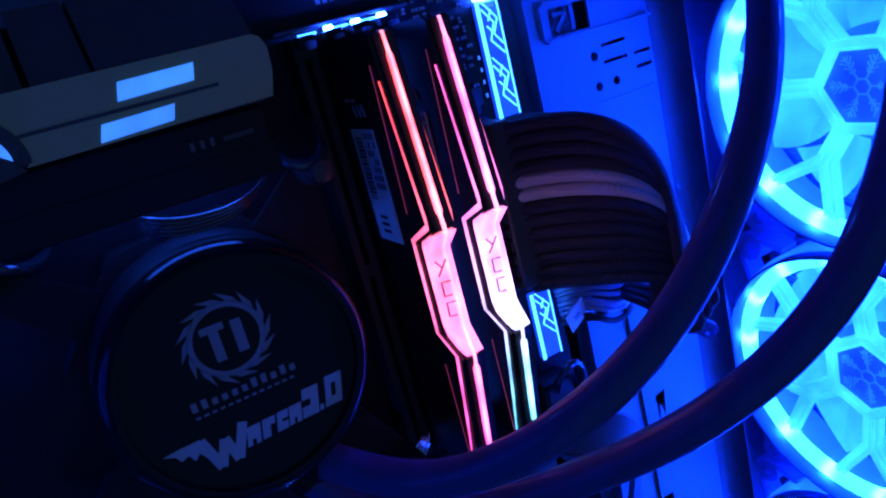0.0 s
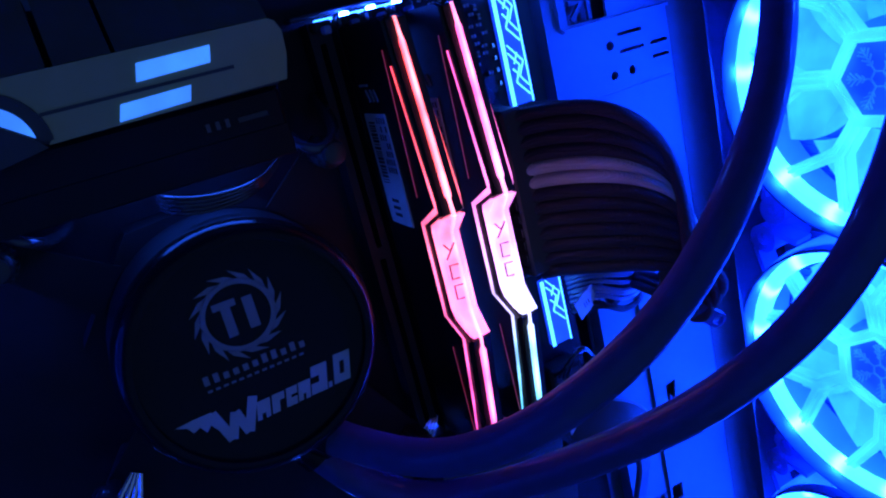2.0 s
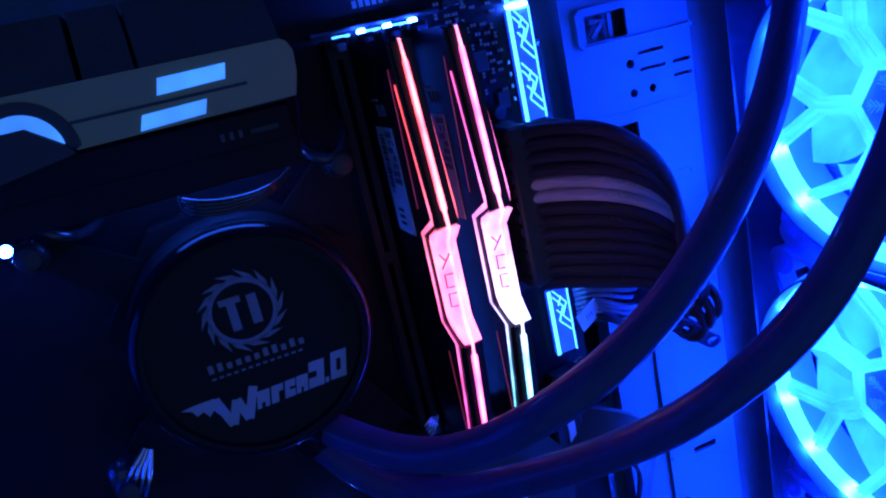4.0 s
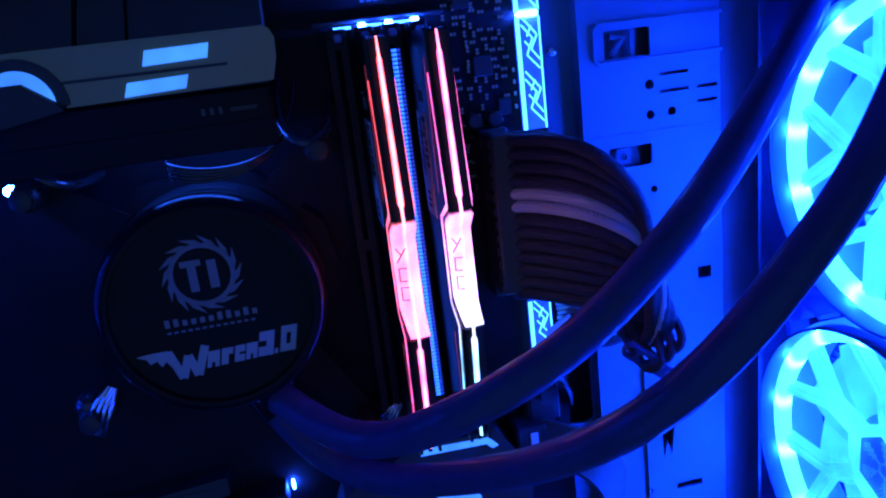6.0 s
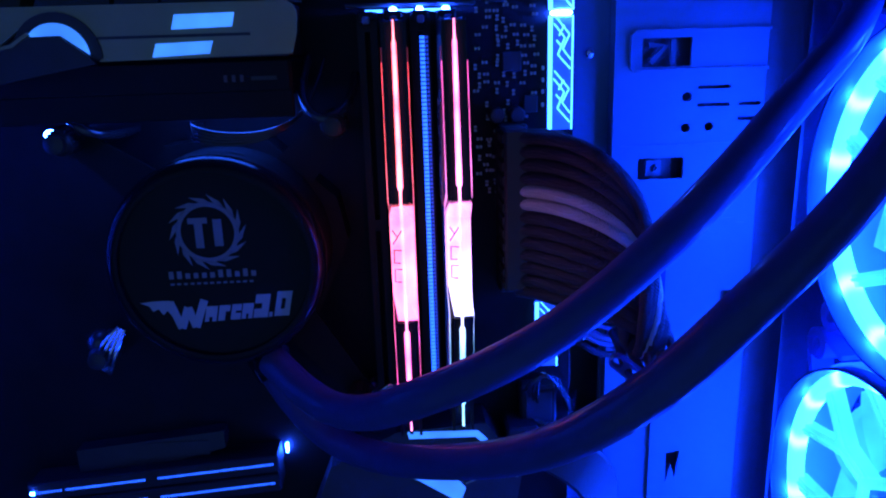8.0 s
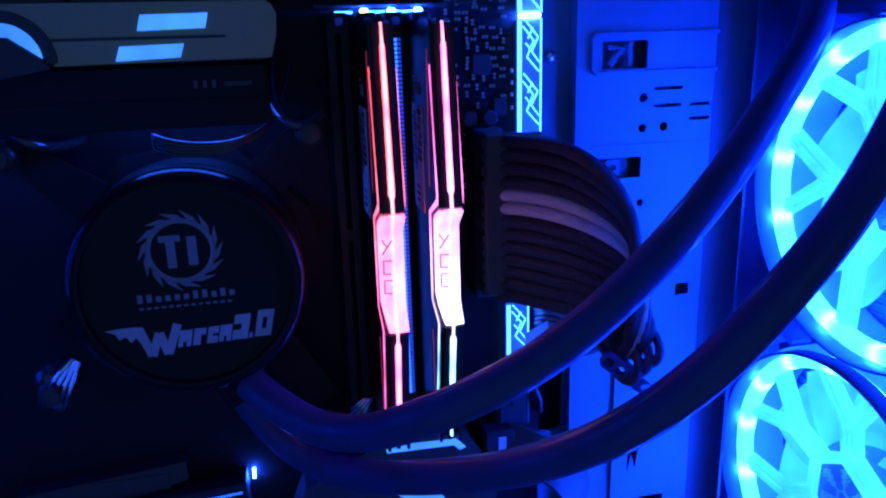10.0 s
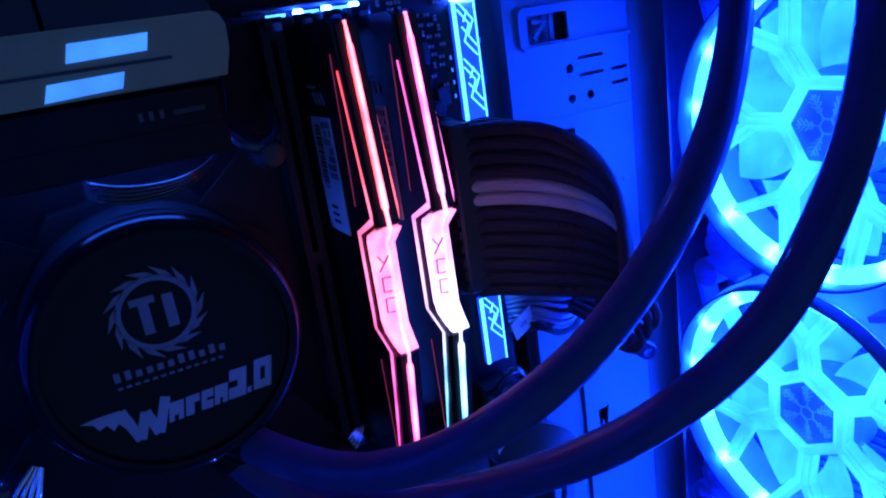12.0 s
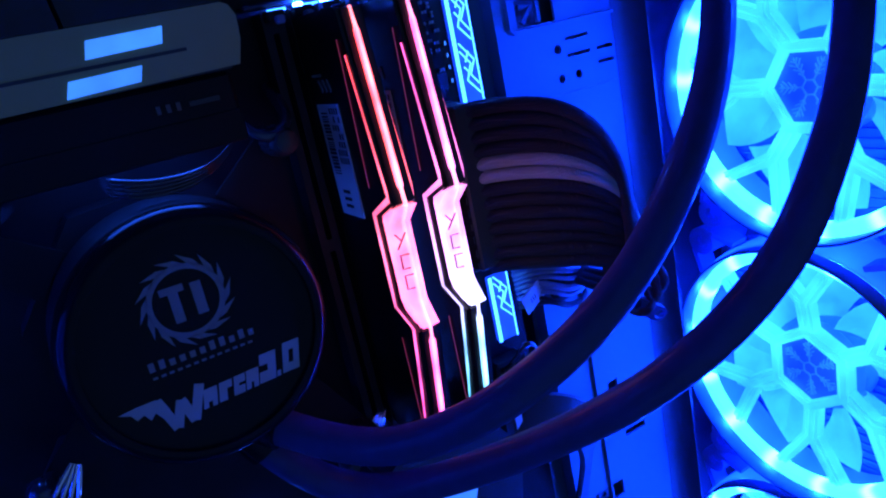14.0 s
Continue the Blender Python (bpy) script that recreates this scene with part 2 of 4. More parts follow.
def add_prism(bm, pts, near, far, axis="y"):
    """A flat outline, pushed from near to far along an axis. pts: (x, z) for y, (y, z) for x, (x, y) for z."""
    put = {"y": lambda a, b, d: (a, d, b), "x": lambda a, b, d: (d, a, b), "z": lambda a, b, d: (a, b, d)}[axis]
    lo, hi = [bm.verts.new(put(a, b, near)) for a, b in pts], [bm.verts.new(put(a, b, far)) for a, b in pts]
    bm.faces.new(lo)
    bm.faces.new(hi[::-1])
    for i in range(len(pts)):
        j = (i + 1) % len(pts)
        bm.faces.new((lo[i], hi[i], hi[j], lo[j]))
    return lo + hi


def prism(pts, near, far, axis="y"):
    bm = bmesh.new()
    add_prism(bm, pts, near, far, axis)
    return bm


def plate(outer, holes, near, far, axis="y"):
    """A sheet with openings cut through it."""
    put = {"y": lambda a, b: (a, near, b), "x": lambda a, b: (near, a, b)}[axis]
    bm = bmesh.new()
    edges = []
    for loop in (outer, *holes):
        vs = [bm.verts.new(put(*p)) for p in loop]
        edges += [bm.edges.new((vs[i], vs[(i + 1) % len(vs)])) for i in range(len(vs))]
    bmesh.ops.triangle_fill(bm, edges=edges, use_beauty=True, use_dissolve=False)
    r = bmesh.ops.extrude_face_region(bm, geom=bm.faces[:])
    d = (0, far - near, 0) if axis == "y" else (far - near, 0, 0)
    bmesh.ops.translate(bm, vec=d, verts=[v for v in r["geom"] if isinstance(v, bmesh.types.BMVert)])
    return bm


def ring_points(cx, cy, r, n=24, start=0.0, end=360.0):
    full = abs(end - start) >= 360
    return [(cx + r * math.cos(radians(start + (end - start) * i / (n if full else n - 1))), cy + r * math.sin(radians(start + (end - start) * i / (n if full else n - 1)))) for i in range(n)]


def rounded(x0, z0, x1, z1, r, n=5):
    out = []
    for cx, cz, a in ((x1 - r, z1 - r, 0), (x0 + r, z1 - r, 90), (x0 + r, z0 + r, 180), (x1 - r, z0 + r, 270)):
        out += [(cx + r * math.cos(radians(a + 90 * i / n)), cz + r * math.sin(radians(a + 90 * i / n))) for i in range(n + 1)]
    return out


def spline(points, n):
    """A smooth B-spline through the stretch of its control points."""
    p = [Vector(q) for q in points]
    p = [2 * p[0] - p[1], *p, 2 * p[-1] - p[-2]]
    out, m = [], len(points) - 1
    for i in range(n + 1):
        u = min(m - 1e-6, m * i / n)
        k, f = int(u), u - int(u)
        w = ((1 - f) ** 3 / 6, (3 * f**3 - 6 * f * f + 4) / 6, (-3 * f**3 + 3 * f * f + 3 * f + 1) / 6, f**3 / 6)
        out.append(sum((p[k + j] * w[j] for j in range(4)), Vector()))
    return out


def add_tube(bm, line, radius, sides=16, ribs=0.0):
    """A round bar along a line of points."""
    t = (line[1] - line[0]).normalized()
    side = t.orthogonal().normalized()
    loops = []
    for i, c in enumerate(line):
        t = (line[min(i + 1, len(line) - 1)] - line[max(i - 1, 0)]).normalized()
        side = (side - t * side.dot(t)).normalized()
        up = t.cross(side)
        r = radius * (1 + ribs * (i % 2))
        loops.append([bm.verts.new(c + (side * math.cos(a) + up * math.sin(a)) * r) for a in (2 * math.pi * k / sides for k in range(sides))])
    for a, b in zip(loops, loops[1:]):
        for k in range(sides):
            bm.faces.new((a[k], a[(k + 1) % sides], b[(k + 1) % sides], b[k]))
    bm.faces.new(loops[0][::-1])
    bm.faces.new(loops[-1])


def tube(points, radius, n=40, sides=16):
    bm = bmesh.new()
    add_tube(bm, spline(points, n), radius, sides)
    return bm


def add_lathe(bm, profile, axis="y", sides=48, at=(0, 0, 0)):
    """A turned form. profile: (radius, place along the axis)."""
    loops = []
    for r, d in profile:
        loop = []
        for k in range(sides):
            a = 2 * math.pi * k / sides
            u, v = r * math.cos(a), r * math.sin(a)
            loop.append(bm.verts.new(Vector(at) + Vector((u, d, v) if axis == "y" else (d, u, v))))
        loops.append(loop)
    for a, b in zip(loops, loops[1:]):
        for k in range(sides):
            bm.faces.new((a[k], a[(k + 1) % sides], b[(k + 1) % sides], b[k]))
    bm.faces.new(loops[0])
    bm.faces.new(loops[-1][::-1])


def lathe(profile, axis="y", sides=48, at=(0, 0, 0)):
    bm = bmesh.new()
    add_lathe(bm, profile, axis, sides, at)
    return bm


def add_band(bm, pts, widths, near, far, axis="y"):
    """A flat stroke of varying width along a run of points."""
    left, right = [], []
    for i, (a, b) in enumerate(pts):
        p, q = Vector(pts[max(i - 1, 0)]), Vector(pts[min(i + 1, len(pts) - 1)])
        d = (q - p).normalized()
        w = widths[i] / 2 if isinstance(widths, (list, tuple)) else widths / 2
        left.append((a - d.y * w, b + d.x * w))
        right.append((a + d.y * w, b - d.x * w))
    add_prism(bm, left + right[::-1], near, far, axis)


def band(pts, widths, near, far, axis="y"):
    bm = bmesh.new()
    add_band(bm, pts, widths, near, far, axis)
    return bm

# ---- the case: back tray, raised cable panel, top, floor, rear and front walls ----
tray_holes = [rounded(0.0635, 0.155, 0.076, 0.2, 0.002), rounded(0.0662, -0.034, 0.0782, 0.046, 0.003)]
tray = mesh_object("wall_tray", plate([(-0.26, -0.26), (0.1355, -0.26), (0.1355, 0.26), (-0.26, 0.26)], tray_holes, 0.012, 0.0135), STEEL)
tagged(tray, "white painted steel motherboard tray inside the case", "wall", kind="structure")


def slot(x0, z0, x1, z1, r=None):
    return rounded(x0, z0, x1, z1, r or min(x1 - x0, z1 - z0) * 0.45, 4)


panel_holes = [
    slot(0.0890, 0.1152, 0.1070, 0.1252, 0.0006),
    slot(0.0890, 0.0742, 0.1062, 0.0822, 0.0006),
    ring_points(0.1062, 0.1042, 0.0018, 16),
    ring_points(0.1062, 0.0930, 0.0017, 16),
    ring_points(0.1150, 0.0932, 0.0017, 16),
    ring_points(0.1065, 0.0642, 0.0014, 14),
    slot(0.1102, 0.1068, 0.1222, 0.1082),
    slot(0.1102, 0.1004, 0.1222, 0.1018),
    slot(0.1255, 0.1004, 0.1340, 0.1018),
    slot(0.1255, 0.0950, 0.1340, 0.0964),
    slot(0.1240, 0.0240, 0.1300, 0.0290, 0.0006),
    [(0.1058, -0.0420), (0.1115, -0.0412), (0.1100, -0.0540), (0.1080, -0.0470), (0.1062, -0.0560)],
    ring_points(0.0990, -0.0700, 0.0016, 14),
    slot(0.1120, -0.0720, 0.1240, -0.0690, 0.0006),
    slot(0.0890, -0.1000, 0.1062, -0.0920, 0.0006),
]
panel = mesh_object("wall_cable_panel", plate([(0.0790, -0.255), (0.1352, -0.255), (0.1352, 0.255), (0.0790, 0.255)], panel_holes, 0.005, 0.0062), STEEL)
tagged(panel, "white steel cable panel with slots and round holes", "wall", kind="structure")
bm = bmesh.new()
add_box(bm, (0.0790, 0.0062, -0.25), (0.0802, 0.0119, 0.25))
add_band(bm, [(0.1350, 0.1138), (0.0862, 0.1138), (0.0848, 0.1152), (0.0848, 0.1262), (0.0862, 0.1276), (0.1350, 0.1276)], 0.0011, 0.0031, 0.0052)
add_band(bm, [(0.1350, 0.0868), (0.0820, 0.0868)], 0.0005, 0.0046, 0.0052)
add_band(bm, [(0.0985, 0.0080), (0.0985, -0.2500)], 0.0009, 0.0034, 0.0052)
add_band(bm, [(0.1312, 0.0560), (0.1285, 0.0560), (0.1277, 0.0580), (0.1225, 0.0580)], 0.0006, 0.0046, 0.0052)
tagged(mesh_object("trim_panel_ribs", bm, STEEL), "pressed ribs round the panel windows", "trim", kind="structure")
sweep = range(0, 91, 6)
bend = [(0.1354 + 0.0095 * math.sin(radians(a)), -0.0045 + 0.0095 * math.cos(radians(a))) for a in sweep]
bend += [(0.1354 + 0.0107 * math.sin(radians(a)), -0.0045 + 0.0107 * math.cos(radians(a))) for a in reversed(sweep)]
tagged(mesh_object("wall_panel_flange", prism(bend, -0.255, 0.255, "z"), CHANNEL, True), "cove from the cable panel to the fans, shade in its colour", "wall", kind="structure")
tagged(mesh_object("wall_channel", box((0.1462, 0.0100, -0.26), (0.2050, 0.0112, 0.26)), CHANNEL), "channel between the panel and the fans, shade in its colour", "wall", kind="structure")
# dark sheets stand in for the unlit space behind the openings
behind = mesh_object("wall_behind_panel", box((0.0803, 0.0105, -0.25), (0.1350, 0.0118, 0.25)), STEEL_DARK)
tagged(behind, "dark sheet standing in for shade behind the panel openings", "wall", kind="structure")
tagged(mesh_object("wall_back", box((-0.26, 0.0300, -0.26), (0.205, 0.0312, 0.26)), STEEL_DARK), "back of the computer case, darkened in colour for shade", "case wall", kind="structure")
for k, (x0, z0, x1, z1) in enumerate(((0.0952, 0.1162, 0.0990, 0.1242), (0.0926, 0.0752, 0.0985, 0.0812), (0.0926, -0.0990, 0.0985, -0.0930))):
    if k:
        bm = plate(rounded(x0, z0, x1, z1, 0.0006), [ring_points((x0 + x1) / 2, (z0 + z1) / 2, 0.0014, 12)], 0.0070, 0.0082)
    else:
        bm = band([(x0 - 0.0030, z1 - 0.0014), (x1 - 0.0008, z1 - 0.0018), (x0 - 0.0022, z0 + 0.0004)], 0.0020, 0.0070, 0.0082)
        add_box(bm, (x1 + 0.0010, 0.0068, z0 - 0.0004), (x1 + 0.0028, 0.0080, z1 + 0.0004))
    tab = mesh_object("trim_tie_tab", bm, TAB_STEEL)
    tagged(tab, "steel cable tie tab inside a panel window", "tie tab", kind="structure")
for name, lo, hi in (("ceiling", (-0.26, -0.30, 0.262), (0.205, 0.0312, 0.264)), ("floor", (-0.26, -0.30, -0.264), (0.205, 0.0312, -0.262)),
                     ("wall_rear", (-0.264, -0.30, -0.264), (-0.2605, 0.0312, 0.264)), ("wall_front", (0.2055, -0.30, -0.264), (0.209, 0.0312, 0.264))):
    tagged(mesh_object(name, box(lo, hi, 0.001), STEEL if name != "wall_front" else STEEL_DARK), "painted steel side of the computer case", "case wall", kind="structure")
rib = mesh_object("trim_tray_edge", box((0.0642, 0.0098, -0.25), (0.0652, 0.0118, 0.25), 0.0003), STEEL)
tagged(rib, "folded steel lip beside the circuit board", "trim", kind="structure")
for k, z in enumerate((0.1205, 0.010, -0.09)):
    s = thing("panel_screw", "plated round head screw in the steel tray", "screw", (0.0715, 0.0119, z), "tray screws")
    part("head", lathe([(0.0022, 0.0), (0.0021, -0.0008), (0.0014, -0.0015), (0.0004, -0.0017)], sides=20), CHROME, s, smooth=True)
    part("cross_slot", box((-0.0012, -0.0019, -0.0002), (0.0012, -0.0016, 0.0002)), INK, s)

# ---- motherboard ----
BY = -0.004  # the board's face
board = thing("motherboard", "black circuit board standing upright with many small parts", "motherboard")
part("circuit_board", plate(rounded(-0.1830, -0.150, 0.0622, 0.155, 0.002), [ring_points(0.0555, 0.1480, 0.002, 12)], BY, BY + 0.0016), BOARD, board)
rnd = random.Random(5)


def smd(x, z, w, h, d, mat, name):
    bm = box((x - w / 2, BY - d, z - h / 2), (x + w / 2, BY - 0.00005, z + h / 2), min(w, h) * 0.08)
    return part(name, bm, mat, board)


# rows of small tinned parts beside the memory slots
bm_body, bm_cap = bmesh.new(), bmesh.new()
for col in range(7):
    for row in range(24):
        if rnd.random() < 0.22:
            continue
        z = 0.146 - row * 0.0031 + rnd.uniform(-0.0009, 0.0009)
        x = 0.0285 + col * 0.0033 + rnd.uniform(-0.0009, 0.0009)
        flat = rnd.random() < 0.5
        w, h = (0.0016, 0.0008) if flat else (0.0008, 0.0016)
        add_box(bm_body, (x - w / 2, BY - 0.0007, z - h / 2), (x + w / 2, BY - 0.00005, z + h / 2))
        for s in (-1, 1):
            cx, cz = (x + s * w * 0.42, z) if flat else (x, z + s * h * 0.42)
            e = 0.00028
            add_box(bm_cap, (cx - (e if flat else w / 2 + 0.0001), BY - 0.0008, cz - (h / 2 + 0.0001 if flat else e)), (cx + (e if flat else w / 2 + 0.0001), BY - 0.00004, cz + (h / 2 + 0.0001 if flat else e)))
tagged(part("component_rest", bm_body, CERAMIC, board), kind="stuff")
tagged(part("solder_rest", bm_cap, TIN, board), kind="stuff")
for x, z, w, h in ((0.0405, 0.1190, 0.0070, 0.0070), (0.0470, 0.1045, 0.0050, 0.0060), (0.0350, 0.1405, 0.0060, 0.0040), (-0.150, 0.06, 0.010, 0.010), (-0.06, -0.075, 0.028, 0.028), (-0.13, -0.09, 0.012, 0.012)):
    smd(x, z, w, h, 0.0012, CHIP, "chip")
for x, z in ((0.0345, 0.1015), (0.0415, 0.1015), (-0.0200, -0.012), (-0.0120, -0.014)):
    c = part("capacitor", lathe([(0.0027, BY - 0.00005), (0.0027, BY - 0.0070), (0.0024, BY - 0.0076), (0.0001, BY - 0.0076)], sides=24, at=(x, 0, z)), CHIP, board, smooth=True)
    part("capacitor_top", lathe([(0.0022, BY - 0.0076), (0.0021, BY - 0.0079), (0.0001, BY - 0.0079)], sides=20, at=(x, 0, z)), GUNMETAL, c)
for z in (0.1165, 0.1125, 0.1085, 0.104):
    c = part("edge_led", box((0.0508, BY - 0.0008, z - 0.0007), (0.0518, BY - 0.00005, z + 0.0007), 0.0001), TIN, board)
# writing beside the slots: unreadable, so bars
bm = bmesh.new()
for k in range(9):
    add_box(bm, (0.002 + k * 0.0022, BY - 0.00012, 0.1440), (0.0034 + k * 0.0022, BY - 0.00004, 0.1462))
part("printed_marks", bm, PRINT, board)

ZIGZAG = (((0.10, 0.0), (0.92, 0.34), (0.55, 0.60)), ((0.05, 0.14), (0.66, 0.40), (0.28, 0.70), (0.98, 0.97)),
          ((0.20, 0.44), (0.48, 0.56)), ((0.55, 0.60), (1.0, 0.80)), ((0.62, 0.17), (0.34, 0.36)))


# light bar along the board's right edge, with the engraved zigzag
def light_bar(z0, z1, label, dx=0.0):
    t = thing("light_bar", label, "light bar", (dx, 0.0, 0.0), "light bars on the board")
    y0, y1 = BY - 0.0030, BY - 0.0004
    part("acrylic", box((0.0528, y0, z0), (0.0612, y1, z1), 0.0004), EDGE_ACRYLIC, t)
    part("bright_edge", box((0.0526, y0 - 0.0003, z0), (0.0540, y0 - 0.00005, z1)), ENGRAVED, t, "glowing pale blue edge")
    part("bright_edge", box((0.0607, y0 - 0.0003, z0), (0.0612, y0 - 0.00005, z1)), ENGRAVED, t)
    top = z1
    while top - 0.010 > z0:
        for run in ZIGZAG:
            pts = [(0.0542 + 0.0062 * u, max(z0 + 0.0003, top - 0.0180 * v)) for u, v in run]
            bm = bmesh.new()
            for k, (p, q) in enumerate(zip(pts, pts[1:])):
                add_band(bm, [p, q], 0.00042, y0 - 0.0003 - 0.00003 * k, y0 - 0.00005)
            part("engraved_line", bm, ENGRAVED, t)
        top -= 0.0180
    return t


EDGE_ACRYLIC = glowing("edge_lit_acrylic", (0.006, 0.055, 1.0), 0.9, 0.3, 200, base=0.3)
bar = light_bar(0.0955, 0.1335, "clear acrylic light bar with zigzag lines glowing pale blue")
light_bar(0.1353, 0.1540, "upper end of the acrylic light bar glowing pale blue")
light_bar(0.0060, 0.0320, "short acrylic light bar glowing blue below the power plug", -0.0042)
corner = thing("light_bar_corner", "small lit end of the acrylic light bar", "light bar")
part("acrylic", box((0.0560, BY - 0.0032, 0.0400), (0.0612, BY - 0.0004, 0.0465), 0.0004), EDGE_ACRYLIC, corner)
part("bright_edge", box((0.0606, BY - 0.0036, 0.0400), (0.0612, BY - 0.00325, 0.0465)), ENGRAVED, corner)
part("bright_edge", box((0.0572, BY - 0.0036, 0.0459), (0.0605, BY - 0.00325, 0.0465)), ENGRAVED, corner)
lamp = thing("edge_light", "bright blue light at the head of the light bar", "light")
part("lens", box((0.0536, BY - 0.0040, 0.1338), (0.0606, BY - 0.0004, 0.1350), 0.0004), LED, lamp)

# ---- memory slots ----
SLOT_X = (-0.0079, 0.0008, 0.00945, 0.0181)
for k, x in enumerate(SLOT_X):
    s = thing("memory_slot", "black memory slot with a lit end and a latch" if k != 2 else "empty black memory slot with blue-lit contacts", "memory slot", (x, 0, 0), "memory slots")
    holes = [slot(-0.0009, 0.003, 0.0009, 0.063, 0.0003), slot(-0.0009, 0.067, 0.0009, 0.130, 0.0003)]
    bm = plate([(-0.0033, -0.003), (0.0033, -0.003), (0.0033, 0.1362), (-0.0033, 0.1362)], holes, BY - 0.0080, BY - 0.0001)
    part("housing", bm, SLOT_PLASTIC, s)
    latch = part("latch", box((-0.0029, BY - 0.0125, 0.1332), (0.0029, BY - 0.0081, 0.1362), 0.0006), SLOT_PLASTIC, s)
    part("latch_tab", box((-0.0012, BY - 0.0160, 0.1322), (0.0012, BY - 0.0126, 0.1346), 0.0005), EAR, latch, "clear tab")
    if k == 2:
        # blue light on the contacts is given as their own emission
        for x0, w, mat, label in ((-0.0004, 0.0016, SLOT_LIGHT, "contact with blue light put in as emission"), (0.0016, 0.0008, SLOT_DIM, "contact with dim blue light put in")):
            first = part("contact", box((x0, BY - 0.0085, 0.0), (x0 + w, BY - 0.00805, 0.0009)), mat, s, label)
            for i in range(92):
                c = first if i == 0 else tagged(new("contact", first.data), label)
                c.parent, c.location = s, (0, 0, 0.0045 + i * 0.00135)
rail = thing("slot_light_strip", "row of small blue lights at the head of the memory slots", "light strip")
part("strip", box((-0.0150, BY - 0.0060, 0.1376), (0.0280, BY - 0.0002, 0.1390), 0.0004), GUNMETAL, rail)
for x in (0.0008, 0.0094, 0.0179):
    part("led", box((x - 0.0011, BY - 0.0090, 0.1358), (x + 0.0011, BY - 0.0062, 0.1374), 0.0003, 2), LED, rail, "bright blue-white light")
for x in (-0.0055, 0.0046, 0.0137):
    part("glow_channel", box((x - 0.0028, BY - 0.0066, 0.1360), (x + 0.0028, BY - 0.0061, 0.1368)), ENGRAVED, rail)


# ---- memory modules ----
# the head's stepped outline seen from the side: (y, z)
HEAD = ((-0.0440, 0.0002), (-0.0452, 0.0100), (-0.0504, 0.0400), (-0.0513, 0.0434), (-0.0450, 0.0490), (-0.0450, 0.0772), (-0.0528, 0.0809), (-0.0521, 0.0856), (-0.0474, 0.1225), (-0.0462, 0.1320), (-0.0440, 0.1331))


def head_strip(run, widths, lift):
    """A raised light guide that follows the head: run of (y, z)."""
    bm = bmesh.new()
    rows = []
    for (y, z), w in zip(run, widths):
        rows.append([bm.verts.new(p) for p in ((-w / 2, y + lift, z), (-w / 2, y, z), (w / 2, y, z), (w / 2, y + lift, z))])
    for a, b in zip(rows, rows[1:]):
        for k in range(4):
            bm.faces.new((a[k], a[(k + 1) % 4], b[(k + 1) % 4], b[k]))
    bm.faces.new(rows[0])
    bm.faces.new(rows[-1][::-1])
    return bm


def head_window():
    """The broad window: a sunk, ridged face between two raised ends."""
    bm = bmesh.new()
    # for each cross section: left edge, ridge, right edge, then the same further in
    sections = (((-0.0029, -0.0516, 0.0795), (0.0003, -0.0540, 0.0803), (0.0036, -0.0527, 0.0798)),
                ((-0.0037, -0.0481, 0.0757), (0.0003, -0.0496, 0.0751), (0.0036, -0.0462, 0.0742)),
                ((-0.0037, -0.0481, 0.0525), (0.0003, -0.0496, 0.0517), (0.0036, -0.0462, 0.0508)),
                ((-0.0024, -0.0521, 0.0446), (0.0003, -0.0518, 0.0443), (0.0036, -0.0505, 0.0440)))
    rows = [[bm.verts.new(p) for p in sec] + [bm.verts.new((x, -0.0445, z)) for x, y, z in reversed(sec)] for sec in sections]
    for a, b in zip(rows, rows[1:]):
        for k in range(6):
            bm.faces.new((a[k], a[(k + 1) % 6], b[(k + 1) % 6], b[k]))
    bm.faces.new(rows[0])
    bm.faces.new(rows[-1][::-1])
    return bm


